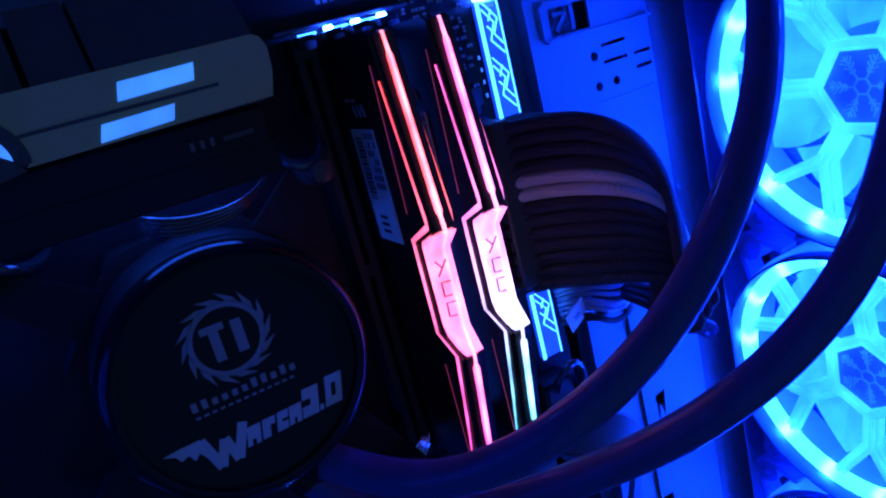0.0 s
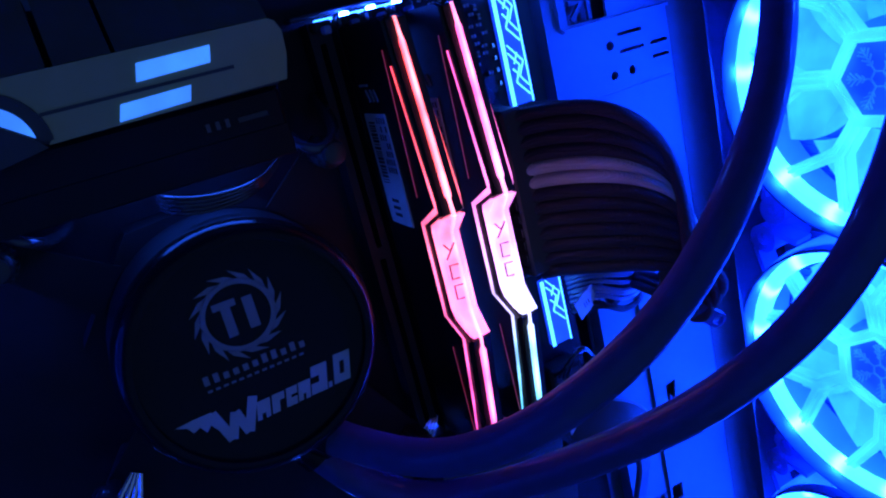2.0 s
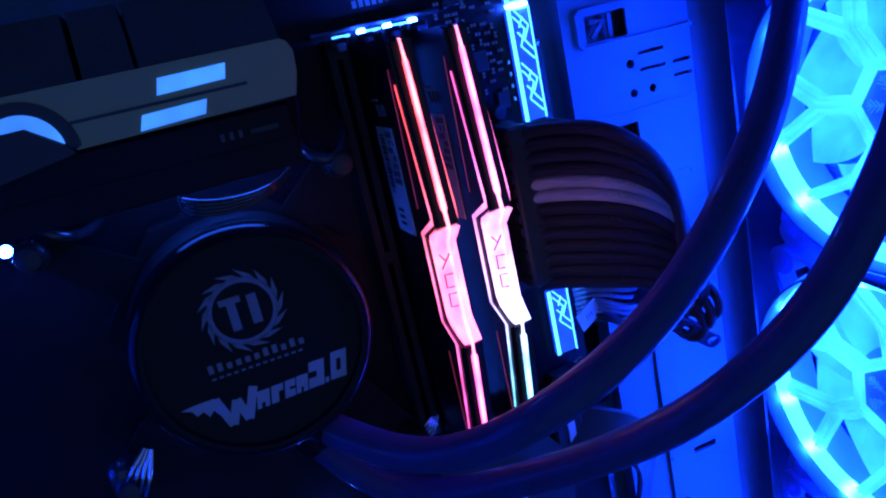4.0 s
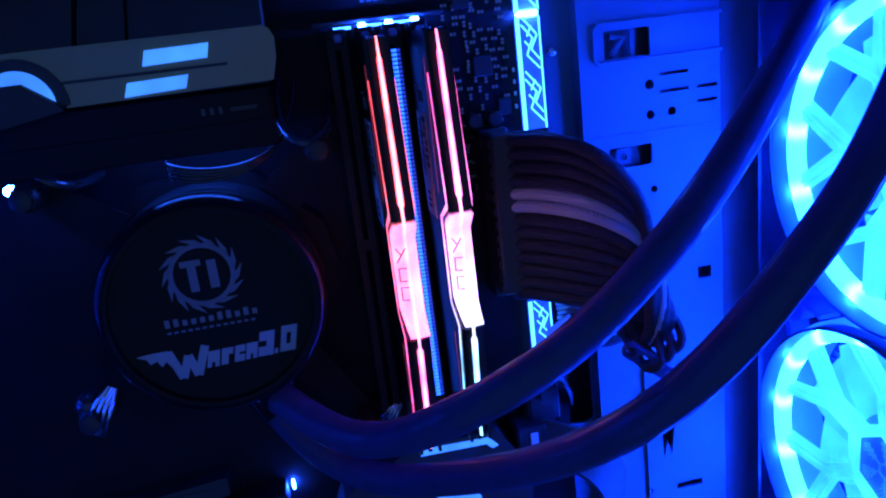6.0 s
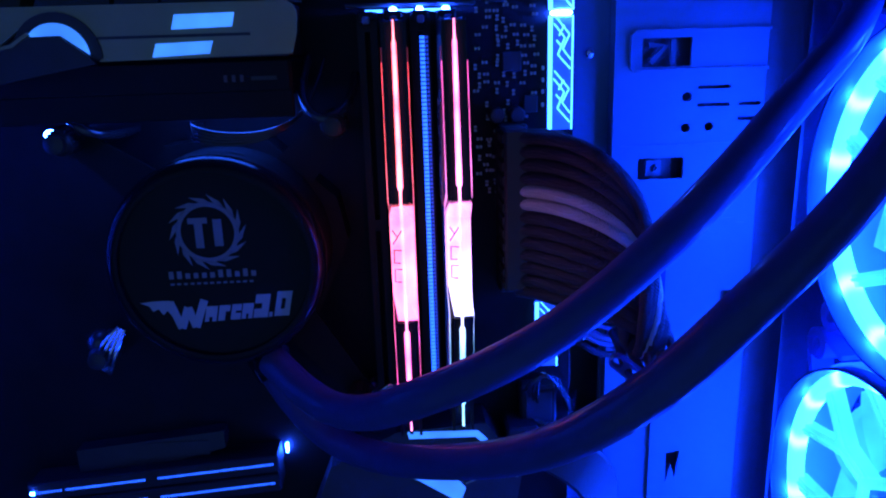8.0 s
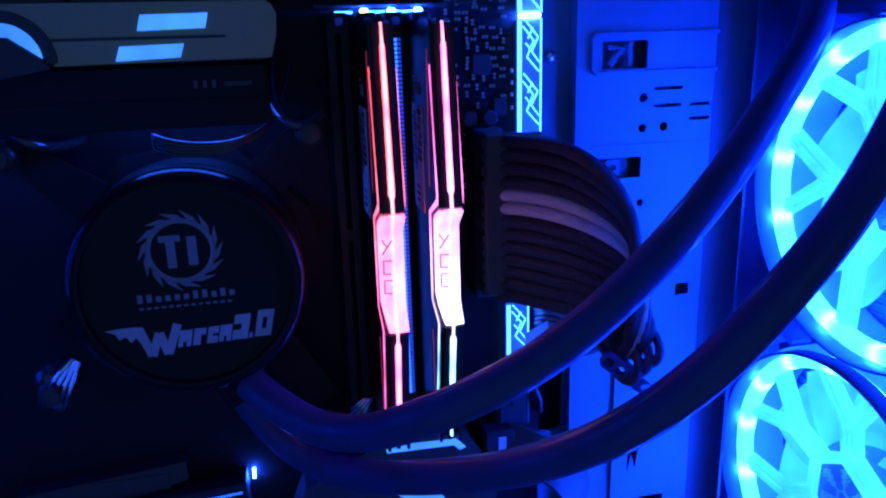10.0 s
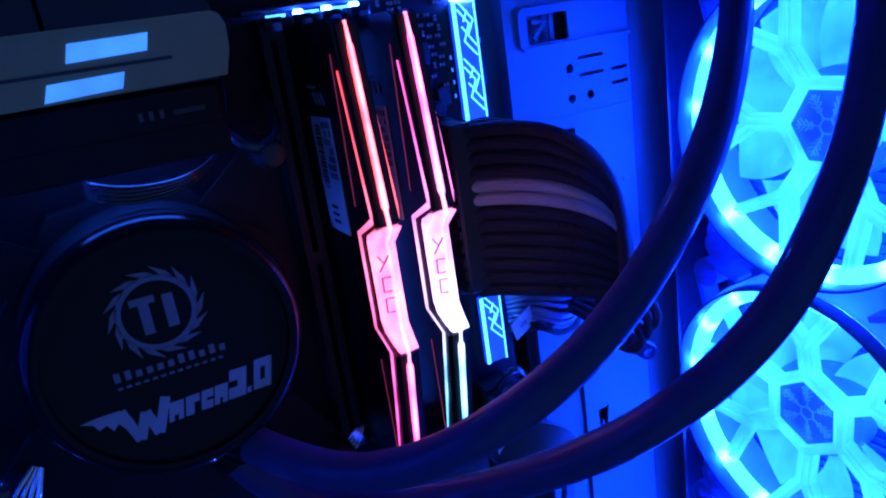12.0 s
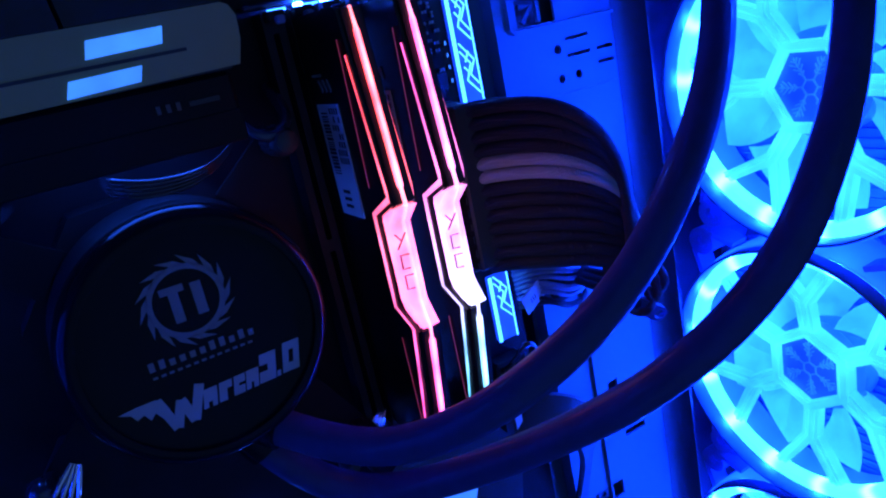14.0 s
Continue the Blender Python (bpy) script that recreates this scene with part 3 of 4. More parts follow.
def memory_module(x, y, light, flank, seam, label):
    t = thing("memory_module", label, "memory module", (x, y, 0), "lit memory modules")
    part("circuit_board", box((-0.0006, -0.0420, 0.0), (0.0006, -0.0085, 0.1333)), BOARD, t)
    part("contact_edge", box((-0.0007, -0.0120, 0.004), (0.0007, -0.0086, 0.129)), GOLD, t)
    for s in (-1, 1):
        part("heat_spreader", prism([(-0.0135, 0.0002), *[(a + 0.0008, b) for a, b in HEAD], (-0.0135, 0.1331)], s * 0.0026, s * 0.0036, "x"), SPREADER, t)
    part("top_cap", prism([(-0.0400, 0.0006), *HEAD[1:-1], (-0.0400, 0.1327)], -0.00255, 0.00255, "x"), SPREADER, t, "black stepped ridge along the head")
    part("light_guide", head_strip([(-0.0470, 0.1325), (-0.0481, 0.1272), (-0.0482, 0.1262), (-0.0530, 0.0858), (-0.0531, 0.0848), (-0.0540, 0.0805)],
                                   [0.0005, 0.0006, 0.0013, 0.0017, 0.0008, 0.0008], 0.0012), light, t, "glowing strip along the head")
    part("light_guide", head_strip([(-0.0519, 0.0441), (-0.0513, 0.0408), (-0.0512, 0.0398), (-0.0463, 0.0120), (-0.0462, 0.0112), (-0.0452, 0.0030)],
                                   [0.0007, 0.0007, 0.0017, 0.0015, 0.0006, 0.0006], 0.0012), light, t)
    part("light_window", head_window(), light, t, "broad glowing window in the middle")
    # unlit marks on the window, drawn as plain bars
    for k, z in enumerate((0.0700, 0.0640, 0.0580)):
        bm = bmesh.new()
        if k == 0:
            add_band(bm, [(-0.0030, z - 0.0022), (-0.0002, z + 0.0022)], 0.0004, -0.0484, -0.0479)
            add_band(bm, [(-0.0030, z + 0.0022), (-0.0017, z + 0.0002)], 0.0004, -0.0484, -0.0479)
        else:
            add_band(bm, [(-0.0004, z + 0.0020), (-0.0027, z + 0.0020), (-0.0028, z - 0.0020), (-0.0008, z - 0.0020)], 0.0004, -0.0484, -0.0479)
        for v in bm.verts:
            v.co.y -= 0.375 * (v.co.x + 0.0037)
        part("window_mark", bm, MARK, t, "plain raised mark on the glowing window")
    for s in (-1, 1):
        run = [(-0.0454, 0.1208), (-0.0486, 0.1010), (-0.0512, 0.0850), (-0.0512, 0.0826), (-0.0398, 0.0772), (-0.0394, 0.0487), (-0.0483, 0.0440), (-0.0440, 0.0230), (-0.0403, 0.0075)]
        part("side_light", band(run, [0.0005, 0.0010, 0.0015, 0.0017, 0.0019, 0.0016, 0.0015, 0.0012, 0.0005], s * 0.0037, s * 0.00385, "x"), flank, t, "thin stepped glowing line on the flank")
        for seam_run in ([(-0.0424, 0.1250), (-0.0407, 0.0850)], [(-0.0388, 0.0385), (-0.0388, 0.0065)]):
            part("side_seam", band(seam_run, 0.0002, s * 0.0037, s * 0.0039, "x"), seam, t)
    lab = part("label", box((-0.0040, -0.0327, 0.0750), (-0.00365, -0.0172, 0.1083)), PAPER, t, "white printed paper label on the flank")
    r2 = random.Random(9)
    z = 0.1060
    while z > 0.088:
        w = r2.choice((0.0003, 0.0005, 0.0008))
        part("printed_bar", box((-0.00412, -0.0238, z - w), (-0.00402, -0.0193, z)), INK, lab)
        z -= w + r2.choice((0.0003, 0.0005))
    for k in range(4):
        for j in range(7):
            if r2.random() < 0.8:
                part("printed_bar", box((-0.00412, -0.0266 - k * 0.0017, 0.1055 - j * 0.0024), (-0.00402, -0.0258 - k * 0.0017, 0.1072 - j * 0.0024)), INK, lab)
    for k in range(3):
        part("printed_bar", box((-0.00412, -0.0268, 0.0775 + k * 0.0022), (-0.00402, -0.0218, 0.0785 + k * 0.0022)), INK, lab)
    logo = bmesh.new()
    for k in range(3):
        add_band(logo, [(-0.0303 + k * 0.0030, 0.1118), (-0.0288 + k * 0.0030, 0.1150)], 0.0011, -0.0040, -0.00365, "x")
    for k in range(5):
        add_box(logo, (-0.0040, -0.0253 + k * 0.0014, 0.1160), (-0.00365, -0.0244 + k * 0.0014, 0.1168))
    part("print", logo, PRINT, t, "small pale printed emblem")
    return t


memory_module(0.0008, 0.0, MEMORY_A, FLANK_A, SEAM_A, "black memory module glowing red and pink along its head")
memory_module(0.0181, 0.0014, MEMORY_B, FLANK_B, SEAM_B, "black memory module glowing pink and violet along its head")

# ---- cooling pump ----
PX, PZ, PR = -0.0570, 0.0620, 0.0335
pump = thing("cooling_pump", "round black water cooling pump with pale printing on its face", "pump", (PX, 0, PZ))
part("base_plate", prism(ring_points(0, 0, 0.0390, 8, 22.5), BY - 0.0140, BY - 0.0010), MATT_BLACK, pump)
part("body", lathe([(PR - 0.001, -0.0150), (PR, -0.0160), (PR, -0.0372), (PR - 0.0012, -0.0382), (PR - 0.0012, -0.0387)], sides=96), MATT_BLACK, pump, smooth=True)
rim = [(PR - 0.0040 + 0.0040 * math.cos(radians(a)), -0.0400 - 0.0052 * math.sin(radians(a))) for a in range(0, 91, 10)]
part("shiny_rim", lathe([(PR - 0.0012, -0.0388), (PR, -0.0392), *rim, (PR - 0.0046, -0.0450), (PR - 0.0047, -0.0436)], sides=128), BLACK_GLOSS, pump, "polished black bevelled rim", True)
part("face", lathe([(PR - 0.0047, -0.0430), (PR - 0.0048, -0.0435), (0.0002, -0.0436)], sides=96), PUMP_FACE, pump, "matt black face", smooth=True)
FY = -0.04365
# saw-toothed emblem with two plain letters-like blocks
lx, lz = -0.0010, 0.0108
emblem = part("emblem", plate(ring_points(lx, lz, 0.0094, 48), [ring_points(lx, lz, 0.0080, 48)], FY - 0.0001, FY), PRINT, pump, "pale toothed ring emblem")
for k in range(14):
    a = 2 * math.pi * k / 14
    pt = lambda r, d: (lx + r * math.cos(a + d), lz + r * math.sin(a + d))
    part("tooth", prism([pt(0.0092, 0.0), pt(0.0093, 0.36), pt(0.0118, 0.62), pt(0.0104, 0.24)], FY - 0.0001, FY), PRINT, emblem)
for rect in ((-0.0056, 0.0028, 0.0002, 0.0046), (-0.0038, -0.0048, -0.0014, 0.0028), (0.0018, -0.0044, 0.0044, 0.0040)):
    part("block", box((lx + rect[0], FY - 0.0001, lz + rect[1]), (lx + rect[2], FY, lz + rect[3])), PRINT, emblem)
for k in range(11):
    h, x = (0.0024 if k in (0, 1, 6, 7, 9) else 0.0017), -0.0142 + k * 0.0025
    part("printed_bar", box((x, FY - 0.0001, -0.0035), (x + 0.0014, FY, -0.0035 + h)), PRINT, pump)
for k in range(13):
    part("printed_dash", box((-0.0140 + k * 0.0020, FY - 0.0001, -0.0055), (-0.0128 + k * 0.0020, FY, -0.0049)), PRINT, pump)
# slanting name line: one plain block for each character
wing = [(-0.0240, -0.0108), (-0.0200, -0.0104), (-0.0150, -0.0104), (-0.0136, -0.0128), (-0.0148, -0.0156), (-0.0160, -0.0136), (-0.0174, -0.0150), (-0.0186, -0.0130), (-0.0204, -0.0137), (-0.0214, -0.0119)]
big = part("name_line", prism(wing, FY - 0.0001, FY), PRINT_BRIGHT, pump, "bold slanting pale printed name line with a ragged wing")
bm = bmesh.new()
stroke = [(-0.0150, -0.0108), (-0.0122, -0.0196), (-0.0096, -0.0128), (-0.0078, -0.0194), (-0.0044, -0.0106)]
for k, (p, q) in enumerate(zip(stroke, stroke[1:])):
    add_band(bm, [p, q], 0.0024, FY - 0.00015 - 0.00006 * k, FY - 0.0001)
part("character", bm, PRINT_BRIGHT, big, "pale slanting strokes")
NOTCH = (((0.35, 0.0), (0.65, 0.0), (0.6, 0.3), (0.4, 0.3)), ((0.62, 0.0), (1.0, 0.0), (1.0, 0.6), (0.62, 0.6)), ((0.45, 0.42), (1.0, 0.42), (1.0, 0.58), (0.45, 0.58)),
         ((0.4, 0.0), (0.62, 0.0), (0.62, 0.32), (0.4, 0.32)), ((0.0, 0.38), (0.5, 0.38), (0.5, 0.62), (0.0, 0.62)), (), ((0.36, 0.28), (0.64, 0.28), (0.64, 0.72), (0.36, 0.72)))
for k, (x, w, h) in enumerate(((-0.0042, 0.0038, 0.0050), (0.0002, 0.0036, 0.0050), (0.0044, 0.0032, 0.0050), (0.0080, 0.0036, 0.0050), (0.0120, 0.0048, 0.0076), (0.0172, 0.0011, 0.0015), (0.0190, 0.0050, 0.0080))):
    z0, sl = -0.0178 + k * 0.00014, 0.24
    at = lambda u, v: (0.93 * (x + w * u + h * v * sl) - 0.0012, z0 + h * v)
    bm = bmesh.new()
    n = NOTCH[k]
    if not n:
        add_prism(bm, [at(0, 0), at(1, 0), at(1, 1), at(0, 1)], FY - 0.0001, FY)
    else:  # a plain block left open where the notch lies
        (u0, v0), (u1, v1) = (min(p[0] for p in n), min(p[1] for p in n)), (max(p[0] for p in n), max(p[1] for p in n))
        for a0, b0, a1, b1 in ((0, 0, u0, 1), (u1, 0, 1, 1), (u0, 0, u1, v0), (u0, v1, u1, 1)):
            if a1 - a0 > 0.01 and b1 - b0 > 0.01:
                add_prism(bm, [at(a0, b0), at(a1, b0), at(a1, b1), at(a0, b1)], FY - 0.0001, FY)
    part("character", bm, PRINT_BRIGHT, big, "pale slanting block")
# mounting bracket with four arms and thumb screws
for ax, az, turn in ((-0.0470, 0.0375, 140), (-0.0450, -0.0340, 218), (0.0375, 0.0400, 44), (0.0400, -0.0560, -52)):
    d = Vector((ax, az)).normalized()
    q = Vector((-d.y, d.x))
    a, b = d * 0.034, Vector((ax, az)) + d * 0.003
    arm = part("bracket_arm", prism([tuple(a + q * 0.007), tuple(a - q * 0.007), tuple(b - q * 0.004), tuple(b + q * 0.004)], -0.0195, -0.0180), MATT_BLACK, pump, "black bracket arm")
    scr = part("thumb_screw", lathe([(0.0040, -0.0196), (0.0040, -0.0290), (0.0034, -0.0300), (0.0030, -0.0302), (0.0030, -0.0330), (0.0012, -0.0338)], sides=24, at=(ax, 0, az)), GUNMETAL, pump, "knurled thumb screw", smooth=True)
    part("stand_off", lathe([(0.0024, BY - 0.0001), (0.0024, -0.0180), (0.0022, -0.0181)], sides=16, at=(ax, 0, az)), CHROME, pump, smooth=True)
    bm = bmesh.new()
    for k in range(18):
        t2 = 2 * math.pi * k / 18
        add_box(bm, (ax + 0.0041 * math.cos(t2) - 0.00025, -0.0285, az + 0.0041 * math.sin(t2) - 0.00025), (ax + 0.0041 * math.cos(t2) + 0.00025, -0.0200, az + 0.0041 * math.sin(t2) + 0.00025))
    part("knurl", bm, GUNMETAL, scr)

for cx, cy, cz, rot, size in ((-0.0992, -0.0300, 0.0292, 30, 1.0), (-0.0108, -0.0120, -0.0012, 48, 0.8)):
    clip = thing("bracket_clip", "bright plated bracket clip beside the pump", "clip", (cx, cy, cz), "bracket clips")
    clip.rotation_euler = (radians(8), radians(rot), radians(-15))
    for k in range(4):  # a leaf spring of four curved blades
        bm = bmesh.new()
        o = (k - 1.5) * 0.0017 * size
        add_tube(bm, spline([(o * 0.5, 0.0036, -0.0110 * size), (o, 0.0010, -0.0065 * size), (o * 1.1, -0.0010, 0.0), (o, 0.0, 0.0050 * size), (o * 0.4, 0.0036, 0.0095 * size)], 16), 0.0007 * size, 8)
        part("blade", bm, CHROME, clip, smooth=True)
    part("dome", lathe([(0.0046 * size, 0.0050), (0.0046 * size, 0.0030), (0.0036 * size, 0.0008), (0.0018 * size, -0.0004), (0.0001, -0.0006)], sides=24, at=(-0.0054 * size, 0, -0.0010)), WIRE, clip, "glossy black dome", smooth=True)
    part("post", lathe([(0.0022 * size, 0.0052), (0.0022 * size, BY - cy), (0.0020 * size, BY - cy)], sides=14, at=(-0.0054 * size, 0, -0.0010)), GUNMETAL, clip, smooth=True)

led = thing("bracket_light", "bright blue light on a short black post beside the pump", "light", (-0.1112, 0, 0.1011))
part("post", lathe([(0.0022, BY - 0.0001), (0.0022, -0.0165), (0.0018, -0.0170)], sides=16), MATT_BLACK, led, smooth=True)
part("lens", lathe([(0.0016, -0.0171), (0.0016, -0.0188), (0.0011, -0.0199), (0.0001, -0.0203)], sides=20), BRIGHT_LED, led, smooth=True)
bend_wire = thing("pump_cable", "glossy black cable curving past the bracket screw", "cable")
part("cable", tube([(-0.1060, -0.0060, 0.1100), (-0.1050, -0.0210, 0.1085), (-0.0995, -0.0275, 0.1048), (-0.0945, -0.0250, 0.1010), (-0.0900, -0.0150, 0.1000), (-0.0880, -0.0060, 0.1010)], 0.0016, 40, 12), WIRE, bend_wire, smooth=True)

# ---- the two tubes ----
for pts, label in (
    ([(-0.050, -0.030, 0.031), (-0.0360, -0.0460, 0.0225), (-0.0230, -0.0605, 0.0195), (-0.0103, -0.0750, 0.0257), (-0.0004, -0.0885, 0.0355), (0.0161, -0.0947, 0.0441), (0.0377, -0.0952, 0.0548), (0.0609, -0.0924, 0.0726), (0.0852, -0.0845, 0.0924), (0.1080, -0.0699, 0.1109), (0.1324, -0.0506, 0.1240), (0.1450, -0.0370, 0.1420), (0.1480, -0.0280, 0.1700), (0.1480, -0.0250, 0.2000), (0.1480, -0.0250, 0.2600)],
     "thick black rubber coolant tube curving in front of the memory modules"),
    ([(-0.050, -0.0200, 0.022), (-0.0420, -0.0240, 0.0070), (-0.0280, -0.0310, -0.0070), (-0.0110, -0.0450, -0.0070), (0.0078, -0.0677, 0.0044), (0.0301, -0.0974, 0.0226), (0.0472, -0.1152, 0.0420), (0.0613, -0.1226, 0.0589), (0.0724, -0.1218, 0.0700), (0.0859, -0.1187, 0.0805), (0.1001, -0.1138, 0.0924), (0.1146, -0.1071, 0.1086), (0.1310, -0.0980, 0.1260), (0.1420, -0.0850, 0.1520), (0.1460, -0.0740, 0.1950), (0.1460, -0.0700, 0.2600)],
     "thick black rubber coolant tube looping below the other one")):
    t = thing("coolant_tube", label, "tube", (0, 0, 0), "coolant tubes")
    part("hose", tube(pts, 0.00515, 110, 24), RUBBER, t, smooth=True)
    p0, p1 = Vector(pts[0]), Vector(pts[1])
    part("collar", tube([p0 + (p1 - p0) * f for f in (0.0, 0.15, 0.3, 0.45)], 0.0064, 8, 20), BLACK_GLOSS, t, smooth=True)

# ---- heat sink cover with light windows ----
cover = thing("heatsink_cover", "grey metal cover with pale blue light windows and arc", "heat sink cover")
CY = -0.0410
front = [(-0.0292, 0.1389), (-0.0276, 0.1380), (-0.0264, 0.1355), (-0.0268, 0.1300), (-0.0285, 0.1242), (-0.0835, 0.1235), *ring_points(-0.0945, 0.1250, 0.0125, 14, 0, 140), (-0.1110, 0.1280), (-0.1400, 0.1100), (-0.1400, 0.1390), (-0.0900, 0.1390)]
wins = [[(-0.0620, 0.1318), (-0.0450, 0.1322), (-0.0440, 0.1360), (-0.0608, 0.1358)], [(-0.0682, 0.1243), (-0.0520, 0.1249), (-0.0508, 0.1284), (-0.0668, 0.1280)]]
part("front_plate", plate(front, wins, CY, CY + 0.0015), SILVER, cover, "grey brushed front plate")
for w in wins:
    part("light_window", prism(w, CY - 0.0004, CY + 0.0012), PANEL_LIGHT, cover, "pale blue glowing window")
part("groove", box((-0.0830, CY - 0.0002, 0.1296), (-0.0400, CY - 0.00005, 0.1304)), GUNMETAL, cover)
chamfer = [(CY, 0.1391), (-0.0260, 0.1560), (-0.0060, 0.1560), (-0.0060, 0.1400), (CY + 0.0016, 0.1391)]
for x0, x1 in ((-0.1400, -0.1030), (-0.0990, -0.0785), (-0.0770, -0.0650), (-0.0640, -0.0290)):
    part("top_plate", prism(chamfer, x0, x1, "x"), COVER_TOP, cover, "sloping grey top with shade put into its colour")
part("lower_body", box((-0.1400, -0.0360, 0.1120), (-0.0300, -0.0050, 0.1232), 0.001), MATT_BLACK, cover)
# unseen light line added for wire and rim glints, hidden by the lip
part("lip", box((-0.1400, -0.0362, 0.1058), (-0.0300, -0.0345, 0.1140), 0.0004), MATT_BLACK, cover)
part("glint_light", box((-0.0780, -0.0320, 0.1114), (-0.0360, -0.0180, 0.11195), 0.0002), GLINT_GLOW, cover, "unseen blue light line added for glints below the cover")
part("core", box((-0.1390, -0.0385, 0.1236), (-0.0300, -0.0065, 0.1388)), GUNMETAL, cover)
for k in range(3):
    part("printed_mark", box((-0.0500 + k * 0.0024, -0.0363, 0.1165), (-0.0490 + k * 0.0024, -0.03605, 0.1185)), LEAD_GREY, cover)
part("printed_mark", box((-0.0420, -0.0363, 0.1168), (-0.0345, -0.03605, 0.1180)), GUNMETAL, cover)
part("dark_ring", plate(ring_points(-0.0945, 0.1250, 0.0124, 30, -3, 183), [], CY - 0.0006, CY + 0.0010), BLACK_PLASTIC, cover, "dark ring round the arc")
arc = ring_points(-0.0945, 0.1253, 0.0092, 22, 2, 142) + [(-0.1010, 0.1309), (-0.0926, 0.1310)]
part("lit_arc", prism(arc, CY - 0.0012, CY - 0.0007), PANEL_LIGHT, cover, "glowing pale blue arc")
part("arc_mask", prism([(-0.1010, 0.1307), (-0.0926, 0.1308), (-0.0855, 0.1253), (-0.0835, 0.1230), (-0.1120, 0.1180), (-0.1130, 0.1255)], CY - 0.0022, CY - 0.0013), BLACK_PLASTIC, cover)
part("trim_line", band([(-0.1145, 0.1235), (-0.1100, 0.1278), (-0.1060, 0.1285), (-0.1010, 0.1316)], 0.0010, CY - 0.0026, CY - 0.0012), SILVER, cover)

# ---- fans on the front ----
FX = 0.1555


def fan(y, z, turn, label, dim=False):
    t = thing("case_fan", label, "fan", (FX, y, z), "fans in a column")
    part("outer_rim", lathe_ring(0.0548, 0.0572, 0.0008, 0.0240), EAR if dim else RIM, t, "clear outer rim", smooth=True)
    # lip added to keep the ring's light off the nearby panel
    part("rim_lip", lathe_ring(0.0547, 0.0558, -0.0062, 0.0006), STEEL, t, "pale lip added to block ring light", smooth=True)
    part("light_ring", lathe_ring(0.0490, 0.0545, 0.0, 0.0050), REAR_FILL if dim else RING, t, "glowing blue-white ring", smooth=True)
    base = turn
    hexagon = lambda r, n=6: ring_points(0, 0, r, n, base, base + 360)
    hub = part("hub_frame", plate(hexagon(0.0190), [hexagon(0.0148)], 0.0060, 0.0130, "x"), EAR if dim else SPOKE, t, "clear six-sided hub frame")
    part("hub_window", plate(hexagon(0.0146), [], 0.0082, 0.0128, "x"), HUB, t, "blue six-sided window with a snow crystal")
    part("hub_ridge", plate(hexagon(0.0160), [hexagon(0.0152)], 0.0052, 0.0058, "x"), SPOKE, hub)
    flake = bmesh.new()
    for k in range(6):
        a = radians(base + 60 * k)
        arm = lambda r, s: (r * math.cos(a) - s * math.sin(a), r * math.sin(a) + s * math.cos(a))
        add_band(flake, [arm(0.0030, 0), arm(0.0122, 0)], 0.00045, 0.0076, 0.00815, "x")
        for r, d in ((0.0052, 0.0012), (0.0066, 0.0020), (0.0084, 0.0024), (0.0102, 0.0014)):
            for s in (-1, 1):
                add_band(flake, [arm(r, 0), arm(r + d, s * d)], 0.0004, 0.0075, 0.00814, "x")
        add_band(flake, [arm(0.0030, 0), (0.0030 * math.cos(a + math.pi / 3), 0.0030 * math.sin(a + math.pi / 3))], 0.00045, 0.0074, 0.00813, "x")
    part("snow_crystal", flake, CRYSTAL, hub)
    for k in range(6):
        a = radians(base + 60 * k)
        arm = lambda r, s: (r * math.cos(a) - s * math.sin(a), r * math.sin(a) + s * math.cos(a))
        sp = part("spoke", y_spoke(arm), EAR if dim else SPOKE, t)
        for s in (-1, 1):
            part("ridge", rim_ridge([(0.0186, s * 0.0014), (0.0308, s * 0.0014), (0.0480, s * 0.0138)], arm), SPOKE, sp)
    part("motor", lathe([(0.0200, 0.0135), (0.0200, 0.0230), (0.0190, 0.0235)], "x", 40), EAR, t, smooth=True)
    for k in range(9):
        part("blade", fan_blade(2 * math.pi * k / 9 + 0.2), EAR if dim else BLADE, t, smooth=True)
    for sy in (-1, 1):
        for sz in (-1, 1):
            c = (sy * 0.0440, sz * 0.0510)
            d = Vector((-sy, -sz)).normalized()
            e = part("corner_ear", plate(ring_points(*c, 0.0062, 20), [ring_points(*c, 0.0026, 16)], 0.0012, 0.0042, "x"), EAR, t, "clear plastic corner with a screw hole")
            part("ear_web", band([(c[0] - d.y * 0.006, c[1] + d.x * 0.006), tuple(Vector((c[0] - d.y * 0.006, c[1] + d.x * 0.006)) + d * 0.0110 - Vector((-d.y, d.x)) * -0.006)], 0.0022, 0.0012, 0.0100, "x"), EAR, e)
            part("ear_web", band([(c[0] + d.y * 0.006, c[1] - d.x * 0.006), tuple(Vector((c[0] + d.y * 0.006, c[1] - d.x * 0.006)) + d * 0.0110 + Vector((-d.y, d.x)) * -0.006)], 0.0022, 0.0012, 0.0100, "x"), EAR, e)
            part("pad", lathe([(0.0062, 0.0043), (0.0062, 0.0240), (0.0058, 0.0245)], "x", 20, (0, *c)), EAR, e, smooth=True)
    return t


